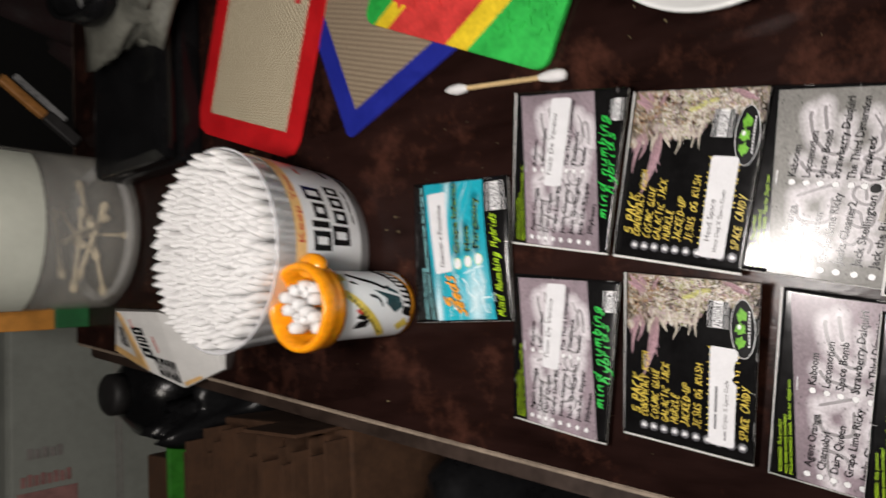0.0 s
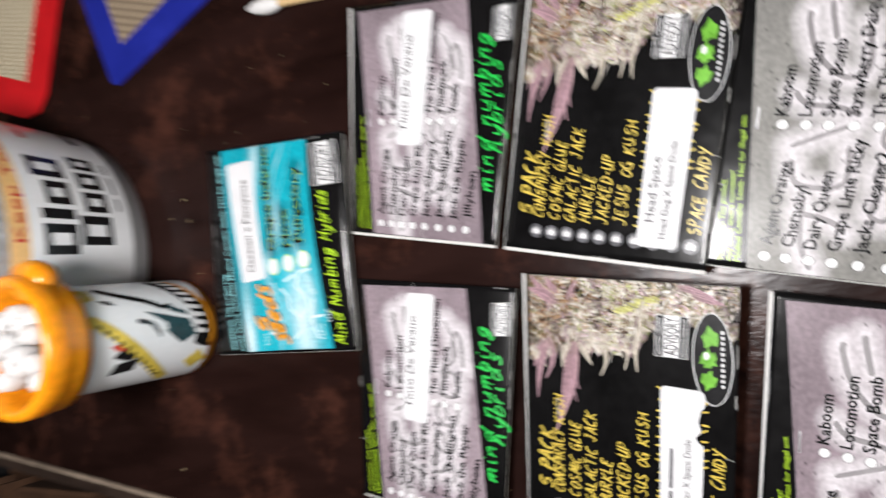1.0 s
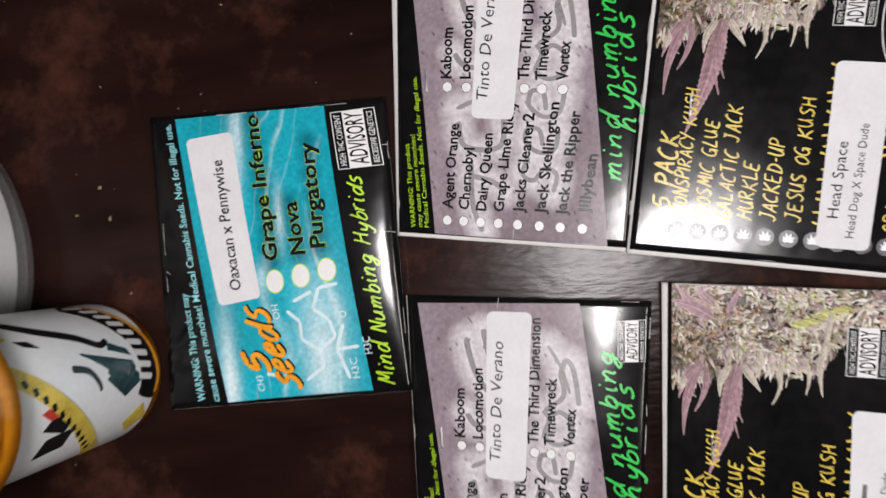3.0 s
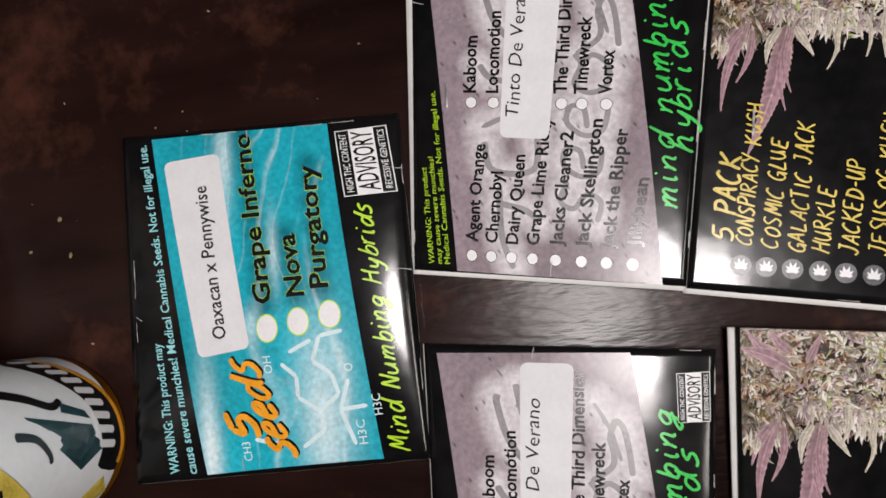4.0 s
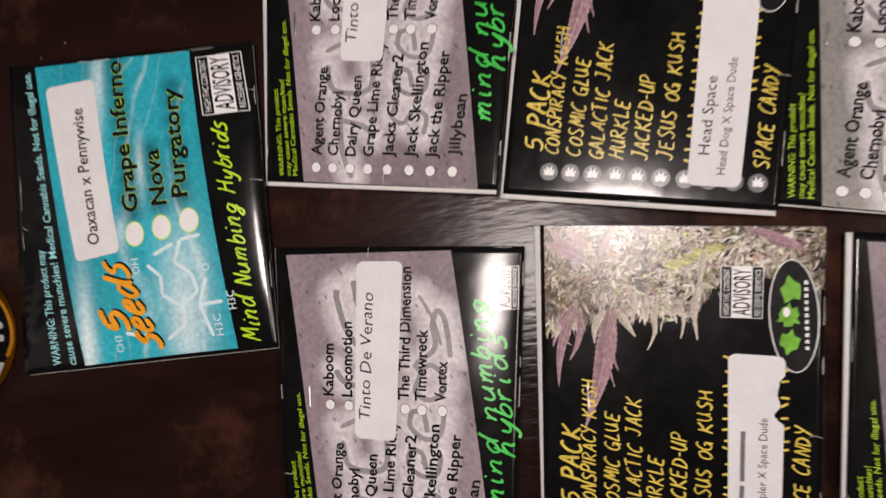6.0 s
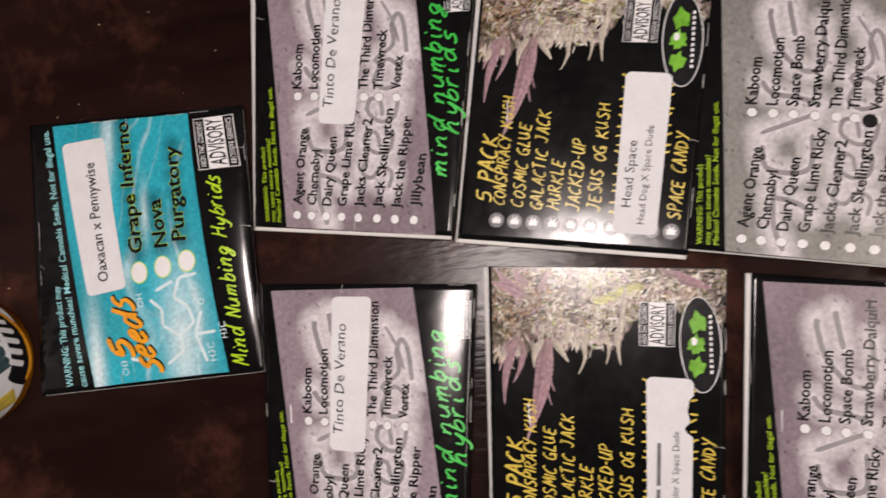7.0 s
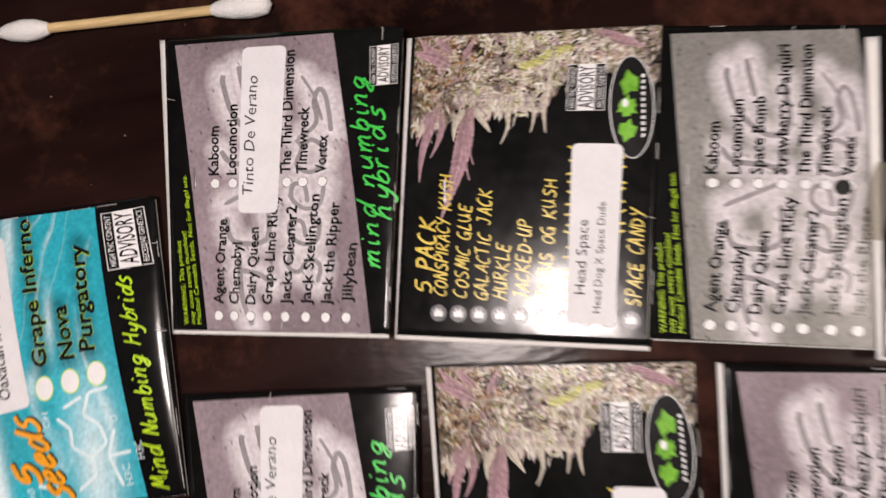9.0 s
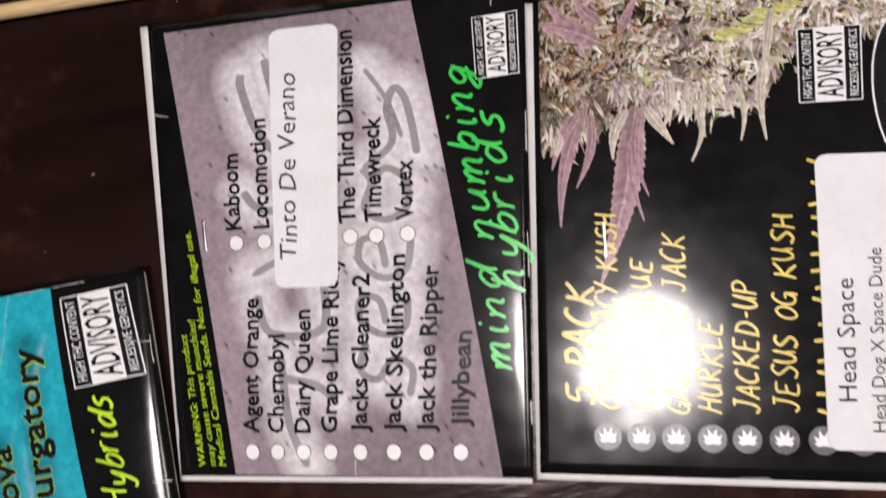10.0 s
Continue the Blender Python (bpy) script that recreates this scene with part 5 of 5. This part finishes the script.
    for k in (0, 1, 2, 3, 4, 5, 6, 7, 8, 9, 10, 11, 13, 14):
        x, y = ((k % 4) - 1.5) * 0.0064 + (0.0022 if (k // 4) % 2 else -0.001), ((k // 4) - 1.5) * 0.0064 - 0.001
        bm = bmesh.new()
        swab_mesh(bm, pose(cx + x, cy + y, 0.003, random.Random(k).uniform(-1.5, 1.5), random.Random(k + 50).uniform(-1.5, 1.5), 0), 0.0665 + 0.001 * (k % 3), False, tip=0.0034)
        tagged(part("cotton_swab", bm, COTTON, smooth=True), "white round-tipped cotton swab standing in the vial", "cotton swab", "swabs in the vial")


def loose_swab():
    a, b = Vector((0.1382, 0.2870, 0.0026)), Vector((0.1288, 0.2120, 0.0026))
    sw = thing("cotton_swab", tuple(a), "used cotton swab with a wooden stick lying on the table", "cotton swab")
    m = (b - a).to_track_quat("Z", "Y").to_matrix().to_4x4()
    n = (b - a).length
    part("stick", lathe([(0, 0.006), (0.00125, 0.006), (0.00125, n - 0.006), (0, n - 0.006)], 12, m), STICK, sw)
    part("cotton_tip", lathe([(0, 0.0), (0.0008, 0.0006), (0.0022, 0.004), (0.0029, 0.0085), (0.0026, 0.012), (0.0016, 0.015), (0.0012, 0.0155)], 20, m), COTTON, sw, "pointed cotton tip", smooth=True)
    part("cotton_tip", lathe([(0.0012, n - 0.016), (0.0019, n - 0.0145), (0.0028, n - 0.010), (0.0030, n - 0.005), (0.0024, n - 0.0015), (0, n)], 20, m), COTTON, sw, "round cotton tip", smooth=True)


def clear_cup():
    cx, cy, r = 0.104, 0.690, 0.066
    c = thing("plastic_jar", (cx, cy, 0), "hazy clear plastic jar with a few used swabs inside", "jar")
    part("wall", lathe([(0, 0), (r - 0.004, 0), (r, 0.004), (r + 0.002, 0.17), (r, 0.17), (r - 0.002, 0.004), (0, 0.002)], 64), CUP_PLASTIC, c, smooth=True).visible_shadow = False
    part("foot_ring", lathe([(0.052, 0.006), (0.056, 0.003), (0.060, 0.005), (0.061, 0.010), (0.058, 0.012), (0.054, 0.010), (0.052, 0.006)], 56), RIM_PLASTIC, c, "thick clear foot", smooth=True).visible_shadow = False
    s = Round(0, 0, 0.078, 0.165, r + 0.0032, r + 0.0038, 150)
    sheet("label", *grid_on(s, [(0, 0), (0.86, 0), (0.86, 1), (0, 1)], 40, 4, 0.0)[:2], JAR_LABEL, c, "plain white label", smooth=True)
    rng = random.Random(9)
    for k in range(9):
        bm = bmesh.new()
        x, y = rng.uniform(-0.022, 0.022), rng.uniform(-0.020, 0.020)
        turn = (0, 90, 20, 100, 60, 150, 80, 10, 125)[k] + rng.uniform(-9, 9)
        swab_mesh(bm, pose(cx + x, cy + y, 0.006 + 0.004 * k, 90 + rng.uniform(-8, 8), 0, turn) @ Matrix.Translation((0, 0, -0.036)), 0.076, False, r=0.0019, tip=0.0036)
        tagged(part("cotton_swab", bm, USED_STICK, smooth=True), "used brownish cotton swab lying in the clear jar", "cotton swab", "used swabs in the jar")


def folded_carton():
    """A crushed flat carton: three bent panels, closed down to the table."""
    c = thing("product_carton", (0.0, 0.57, 0), "crumpled white swab carton with orange stripes lying on the table", "carton")
    a, b, fold_top, fold_low = (0.036, 0.094, 0.006), (0.0, 0.098, 0.005), (0.033, 0.045, 0.029), (-0.0155, 0.030, 0.011)
    low, right, back, mid = (-0.0285, -0.010, 0.003), (-0.014, -0.062, 0.003), (0.016, -0.064, 0.012), (0.030, -0.015, 0.027)

    class Face:
        """One panel between four of its corners."""

        def __init__(self, *corners):
            self.p = [np.array(q, float) for q in corners]
            n = np.cross(self.p[1] - self.p[0], self.p[3] - self.p[0])
            self.n = n / np.linalg.norm(n) * (1 if n[2] > 0 else -1)

        def at(self, u, v, off=0.0):
            u, v = np.asarray(u, float)[..., None], np.asarray(v, float)[..., None]
            a, b, c, d = self.p
            return (1 - u) * (1 - v) * a + u * (1 - v) * b + u * v * c + (1 - u) * v * d + self.n * off

        def size(self):
            return np.linalg.norm(self.p[1] - self.p[0]), np.linalg.norm(self.p[3] - self.p[0])

    strip, front, side = Face(a, b, fold_low, fold_top), Face(fold_top, fold_low, low, mid), Face(mid, low, right, back)
    for f in (strip, front, side):
        v, q, _ = grid_on(f, [(0, 0), (1, 0), (1, 1), (0, 1)], 12, 12, 0.0)
        sheet("panel", v, q, CARD, c, smooth=True)
    ring = [a, b, fold_low, low, right, back, mid, fold_top]
    foot = [(x, y, 0.0006) for x, y, _ in ring]
    n = len(ring)
    sheet("under_panel", ring + foot, [(k, (k + 1) % n, n + (k + 1) % n, n + k) for k in range(n)] + [tuple(range(2 * n - 1, n - 1, -1))], CARD, c)

    def mark(f, corners, mat, off=4e-4, name="mark_block", label=""):
        v, q, _ = grid_on(f, corners, 6, 6, off)
        sheet(name, v, q, mat, c, label)

    box = lambda u0, v0, u1, v1: [(u0, v0), (u1, v0), (u1, v1), (u0, v1)]
    # orange stripes along the folds
    mark(strip, box(0.02, 0.80, 0.98, 0.995), PEACH_INK, name="stripe", label="orange edge stripe")
    mark(strip, box(0.84, 0.02, 0.99, 0.79), PEACH_INK, name="stripe", label="orange edge stripe")
    mark(front, box(0.02, 0.003, 0.98, 0.09), PEACH_INK, name="stripe", label="orange edge stripe")
    mark(side, box(0.93, 0.05, 0.99, 0.5), PEACH_INK, name="stripe", label="orange edge stripe")
    # the maker's mark, as plain blocks with a slot in each
    for u, w in ((0.24, 0.12), (0.38, 0.09), (0.49, 0.05), (0.56, 0.16)):
        mark(front, box(u, 0.17, u + w, 0.45), BLACK_INK)
        if w > 0.08:
            mark(front, box(u + w * 0.38, 0.25, u + w * 0.62, 0.37), CARD, 6e-4, "mark_slot")
    for v, w in ((0.42, 0.13), (0.58, 0.12), (0.73, 0.12), (0.87, 0.11)):
        mark(front, box(0.66, v, 0.95, v + w), BLACK_INK)
        mark(front, box(0.75, v + w * 0.38, 0.86, v + w * 0.66), CARD, 6e-4, "mark_slot")
    for u, w in ((0.34, 0.12), (0.48, 0.10), (0.60, 0.12)):
        mark(strip, box(u, 0.30, u + w, 0.62), BLACK_INK)
        mark(strip, box(u + w * 0.35, 0.40, u + w * 0.65, 0.52), CARD, 6e-4, "mark_slot")
    mark(front, box(0.35, 0.62, 0.58, 0.66), RED_INK, name="print_bar")
    mark(front, box(0.12, 0.22, 0.26, 0.25), RED_INK, name="print_bar")


swab_jar()
vial()
loose_swab()
clear_cup()
folded_carton()


# ---- silicone mats ----
def fibre_mat(name, label, corner, along, across, w, h, border, rim_mat, weave, z, chamfer):
    """A rectangular baking mat with a coloured rim; corner and the two edge directions in the plan."""
    a = math.degrees(math.atan2(along[1], along[0]))
    flip = along[0] * across[1] - along[1] * across[0]
    m = thing(name, (corner[0], corner[1], z), label, "mat")
    m.rotation_euler = (0, 0, radians(a))
    m["label"] = label
    k = 1 if flip > 0 else -1
    out = [(x, k * y) for x, y in rounded(w, h, chamfer, 2 if chamfer > 0.01 else 5)][::k]
    part("rim", prism(out, 0.0, 0.0010, 0.0003), rim_mat, m)
    inner = [(border, border), (w - border, border), (w - border, h - border), (border, h - border)]
    part("weave", prism([(x, k * y) for x, y in inner][::k], 0.0007, 0.0013), weave, m, "woven fibre centre")
    return m


red = fibre_mat("silicone_mat", "red-rimmed silicone mat with a beige woven centre", (0.1225, 0.4165), (0.3462, 0.9381), (0.9381, -0.3462), 0.127, 0.165, 0.0165, SIL_RED, WEAVE, 0.0012, 0.014)
fibre_mat("silicone_mat", "blue-rimmed silicone mat with a tan woven centre, under another", (0.1270, 0.3670), (0.353, -0.9356), (0.9105, 0.4135), 0.20, 0.13, 0.0135, SIL_BLUE, WEAVE_DARK, 0.0, 0.005)
for k, (y, w) in enumerate(((0.100, 0.010), (0.112, 0.018), (0.124, 0.014))):
    part("red_mark", prism([(x, -y - d) for x, d in ((0.026, 0), (0.026 + w * 0.5, 0), (0.026 + w * 0.5, 0.006), (0.026, 0.006))], 0.0013, 0.00145), SIL_RED, red)


def striped_mat():
    m = thing("silicone_mat", (0.132, 0.2236, 0.0016), "green, yellow and red striped silicone mat with raised pattern", "mat")
    u = Vector((62, 122)).normalized()
    m.rotation_euler = (0, 0, math.atan2(u.y, u.x))
    w, h = 0.137, 0.16
    outline = [(x, -y) for x, y in rounded(w, h, 0.008)][::-1]
    d = Vector((16.8, -28.5)).normalized()
    d = Vector((d.x * u.x + d.y * u.y, -d.x * u.y + d.y * u.x))
    nx, ny = -d.y, d.x
    if nx < 0:
        nx, ny = -nx, -ny
    for name, lo, hi, mat in (("green_stripe", -0.3, 0.052, SIL_GREEN), ("yellow_stripe", 0.052, 0.068, SIL_YELLOW), ("red_stripe", 0.068, 0.115, SIL_CORAL), ("yellow_stripe", 0.115, 0.127, SIL_YELLOW), ("green_stripe", 0.127, 0.5, SIL_GREEN)):
        poly = clip(clip(outline, lo, 0, nx, ny), hi, 0, -nx, -ny)
        if len(poly) > 2:
            part(name, prism(poly, 0.0, 0.003, 0.0004), mat, m)
    rng = random.Random(5)
    for mat, x0, x1 in ((SIL_GREEN, 0.01, 0.035), (SIL_CORAL, 0.075, 0.12)):
        for k in range(9):
            x, y = rng.uniform(x0, x1), -rng.uniform(0.012, 0.06)
            part("raised_leaf", prism([(x + 0.007 * math.cos(a) * (0.5 + 0.5 * (j % 2)), y + 0.007 * math.sin(a) * (0.5 + 0.5 * (j % 2))) for j, a in ((j, 2 * math.pi * j / 12) for j in range(12))], 0.002, 0.0034 + 0.00006 * k), mat, m)


striped_mat()
tagged(part("white_dish", lathe([(0, 0.002), (0.045, 0.0), (0.052, 0.002), (0.058, 0.016), (0.0585, 0.019), (0.0565, 0.019), (0.050, 0.005), (0, 0.004)], 64, pose(0.190, 0.131, 0)), CERAMIC, smooth=True), "white glazed dish with a rounded rim", "dish")


# ---- the dark far end of the table and what stands beside it ----
DULL_ORANGE = shader("dull_orange_film", (0.25, 0.11, 0.03), rough=0.4, vary=0.4, grain=60)
DARK_RED = shader("dark_red_cloth", (0.009, 0.001, 0.0015), rough=0.9, vary=0.3, grain=40)
CUP_RIM = shader("worn_grey_and_glint", (0.17, 0.17, 0.17), rough=0.3, vary=0.4, grain=60)
BLACK_BAG = shader("black_bag_film", (0.010, 0.010, 0.011), rough=0.3, vary=0.3, grain=30, bump=0.5, bump_grain=40)


def tube(points, radius, sides=8):
    """A closed cable through the points."""
    bm, n, rows = bmesh.new(), len(points), []
    for k, q in enumerate(points):
        d = (Vector(points[(k + 1) % n]) - Vector(points[k - 1])).normalized()
        a = d.cross(Vector((0.1, 0.2, 1))).normalized()
        b = d.cross(a)
        rows.append([bm.verts.new(Vector(q) + radius * (math.cos(t) * a + math.sin(t) * b)) for t in (2 * math.pi * j / sides for j in range(sides))])
    for k in range(n):
        for j in range(sides):
            bm.faces.new((rows[k][j], rows[k][(j + 1) % sides], rows[(k + 1) % n][(j + 1) % sides], rows[(k + 1) % n][j]))
    return bm


def lump(cx, cy, cz, rx, ry, rz, rough, seed, floor=-9.0, sub=4):
    """A crumpled heap with a flat foot."""
    bm = bmesh.new()
    bmesh.ops.create_icosphere(bm, subdivisions=sub, radius=1)
    for v in bm.verts:
        o = v.co + Vector((seed, 0, 0))
        q = 1 + rough * noise.noise(o * 2.0) + rough * 0.6 * abs(noise.noise(o * 5)) + rough * 0.25 * noise.noise(o * 13)
        v.co = Vector((cx + rx * v.co.x * q, cy + ry * v.co.y * q, max(floor, cz + rz * v.co.z * q)))
    return bm


def far_things():
    case = thing("black_case", (0.34, 0.587, 0), "black glossy plastic case with rounded edges", "case")
    part("body", block(-0.200, 0.18, -0.058, 0.056, 0.0, 0.020, 0.004), BLACK_GLOSS, case)
    part("lid", block(-0.200, 0.18, -0.058, 0.056, 0.0203, 0.034, 0.0085), BLACK_GLOSS, case)
    # gloss streaks along the lid's long edges, put in as thin grey bars
    for y in (-0.0560, 0.0524):
        for x0, x1 in ((-0.192, -0.186), (-0.172, -0.120), (-0.112, -0.05), (-0.03, 0.06)):
            part("edge_glint", block(x0, x1, y, y + 0.0016, 0.0290, 0.0318, 0.0006), CUP_RIM, case, "grey bar painted as a glint on the edge")
    tagged(part("plastic_bag", lump(0.318, 0.555, 0.045, 0.080, 0.080, 0.024, 0.45, 2, 0.0325), GREY_CLOTH, smooth=True), "crumpled grey plastic bag on a black case", "bag")
    cup = thing("black_cup", (0.270, 0.566, 0.052), "shallow glossy black cup lying on a grey bag", "cup")
    turn = pose(0, 0, 0.004, 14, 0, 35)
    part("wall", lathe([(0, 0), (0.026, 0), (0.030, 0.004), (0.033, 0.022), (0.031, 0.022), (0.027, 0.005), (0, 0.004)], 48, turn), BLACK_GLOSS, cup, smooth=True)
    part("rim", lathe([(0.0305, 0.0222), (0.0335, 0.0222), (0.034, 0.0245), (0.0305, 0.0245), (0.0305, 0.0222)], 48, turn), BLACK_GLOSS, cup, smooth=True)
    part("inner_ring", lathe([(0.020, 0.0045), (0.0225, 0.0045), (0.0225, 0.0065), (0.020, 0.0065), (0.020, 0.0045)], 40, turn), CUP_RIM, cup, "worn grey ring", smooth=True)
    tagged(part("red_bag", lump(0.43, 1.02, -0.38, 0.10, 0.06, 0.33, 0.25, 5, -0.74), DARK_RED, smooth=True), "dark red cloth bag standing behind the table", "bag")
    b = thing("shipping_box", (-0.1, 1.15, -0.74), "white shipping box with faded red print", "box")
    part("body", block(-0.22, 0.138, -0.10, 0.10, 0.0, 0.700, 0.003), CARTON_WHITE, b)
    for k in range(5):
        part("print_letter", block(-0.042, -0.028 - 0.002 * (k % 2), -0.1014, -0.1005, 0.638 + 0.009 * k, 0.6445 + 0.009 * k), GREY_PRINT, b)
    for k in range(8):
        part("print_letter", block(-0.075, -0.060 - 0.002 * (k % 2), -0.1014, -0.1005, 0.628 + 0.0078 * k, 0.6335 + 0.0078 * k), FADED_RED, b)
    part("print_bar", block(-0.112, -0.082, -0.1014, -0.1005, 0.62, 0.692), FADED_RED, b)
    for z in (0.560, 0.566):
        part("crease", block(-0.21, 0.13, -0.1012, -0.1004, z, z + 0.002), GREY_PRINT, b)
    part("flap", block(-0.218, 0.136, -0.098, 0.0, 0.7005, 0.704), CARTON_WHITE, b)
    k = thing("snack_carton", (0.030, 0.738, 0), "small upright carton, green below and orange above", "carton")
    part("green_half", block(-0.008, 0.014, -0.008, 0.012, 0.0, 0.030, 0.001), DARK_GREEN, k)
    part("orange_half", block(-0.009, 0.010, -0.008, 0.012, 0.0303, 0.080, 0.001), ORANGE_BOARD, k)
    o = thing("orange_packet", (0.186, 0.742, 0.0), "orange and black snack packet leaning at the back of the table", "packet")
    o.rotation_euler = (0, radians(38), 0)
    part("front", block(0.0, 0.009, -0.004, 0.004, 0.045, 0.092, 0.002), DULL_ORANGE, o)
    part("foot", block(0.0, 0.012, -0.004, 0.004, 0.009, 0.0448, 0.002), BLACK_MATT, o, "black lower end")
    part("seam", block(0.0125, 0.018, -0.002, 0.002, 0.030, 0.085, 0.0008), CUP_RIM, o, "grey crimped seam")
    c = thing("cardboard_box", (-0.25, 0.56, -0.74), "open brown corrugated box full of flattened board", "box")
    part("body", block(-0.18, 0.165, -0.010, 0.215, 0.0, 0.585, 0.003), CARTON, c)
    for k in range(21):
        y = -0.006 + 0.0105 * k + 0.002 * math.sin(k * 3.1)
        part("board_sheet", block(-0.17 + 0.006 * math.sin(k * 2.3), 0.158 - 0.012 * (k % 3), y, y + 0.0036, 0.586, 0.612 + 0.009 * math.sin(k * 1.7) + (0.012 if k > 16 else 0.0)), CARTON, c)
    part("flap", block(0.1655, 0.1685, 0.0, 0.08, 0.30, 0.640), CARTON, c, "upright torn flap")
    g = thing("green_folder", (-0.17, 0.790, -0.74), "green folder leaning before a white box", "folder")
    part("cover", block(-0.19, 0.066, 0.005, 0.011, 0.0, 0.630, 0.002), GREEN_BOARD, g)
    part("spine", block(0.0665, 0.070, 0.004, 0.012, 0.0, 0.628, 0.001), GREEN_BOARD, g)
    second = thing("cardboard_box", (-0.29, 0.885, -0.74), "closed brown corrugated box beside a green folder", "box")
    part("body", block(-0.16, 0.145, -0.075, 0.065, 0.0, 0.575, 0.003), CARTON, second)
    part("tape_strip", block(-0.02, 0.02, -0.075, 0.065, 0.5752, 0.5758), CARTON_WHITE, second)
    h = thing("black_canister", (-0.058, 0.885, -0.74), "glossy black rounded canister with a cable round it", "canister")
    part("shell", lathe([(0, 0), (0.066, 0.0), (0.070, 0.03), (0.070, 0.52), (0.066, 0.575), (0.052, 0.615), (0.028, 0.636), (0, 0.641)], 56), BLACK_GLOSS, h, smooth=True)
    part("cap", lathe([(0.020, 0.637), (0.024, 0.637), (0.024, 0.652), (0.020, 0.656), (0, 0.657)], 32), BLACK_MATT, h, smooth=True)
    part("cable", tube([(0.080 * math.cos(a), 0.080 * math.sin(a), 0.565 + 0.03 * math.sin(a * 2 + 0.5)) for a in (2 * math.pi * k / 48 for k in range(48))], 0.005), BLACK_MATT, h, smooth=True)
    tagged(part("black_bag", lump(-0.180, 0.418, -0.43, 0.115, 0.125, 0.305, 0.15, 7, -0.74), BLACK_BAG, smooth=True), "crumpled black plastic bag below the table edge", "bag")
    tagged(part("black_bag", lump(-0.088, 0.772, -0.43, 0.062, 0.032, 0.320, 0.22, 3, -0.74), BLACK_BAG, smooth=True), "tall black plastic bag beside a green folder", "bag")
    tagged(part("red_wrapper", lump(-0.175, 0.40, -0.180, 0.020, 0.017, 0.02, 0.35, 11, sub=3), RED_CLOTH, smooth=True), "crumpled red wrapper on the black bag", "wrapper")


far_things()


# ---- small things: crumbs, tape, the punched hole ----
def crumbs():
    rng, bm = random.Random(17), bmesh.new()
    for k in range(210):
        y = rng.uniform(0.02, 0.5)
        x = rng.uniform(edge_x(y) + 0.01, 0.30)
        r = rng.uniform(0.00012, 0.00038) * (2.2 if rng.random() < 0.07 else 1)
        m = pose(x, y, r * 0.35, rng.uniform(0, 40), rng.uniform(0, 40), rng.uniform(0, 360)) @ Matrix.Diagonal((r * rng.uniform(1, 2.0), r, r * 0.4, 1))
        bmesh.ops.create_icosphere(bm, subdivisions=1, radius=1, matrix=m)
    tagged(part("crumbs", bm, CRUMB), "dry plant crumbs and dust scattered on the table", "crumbs", kind="stuff")


crumbs()


def tape_piece():
    """A bit of clear tape that holds one grey packet on the next."""
    t = thing("sticky_tape", (0.0515, 0.0862, 0.0082), "short piece of clear sticky tape across two packets", "tape")
    t.rotation_euler = (0, radians(-2), radians(-24))
    part("film", prism([(-0.0085, -0.0018), (0.0085, -0.0024), (0.008, 0.0022), (0.003, 0.0026), (-0.0086, 0.0016)], 0.0, 0.0001), TAPE, t)


tape_piece()
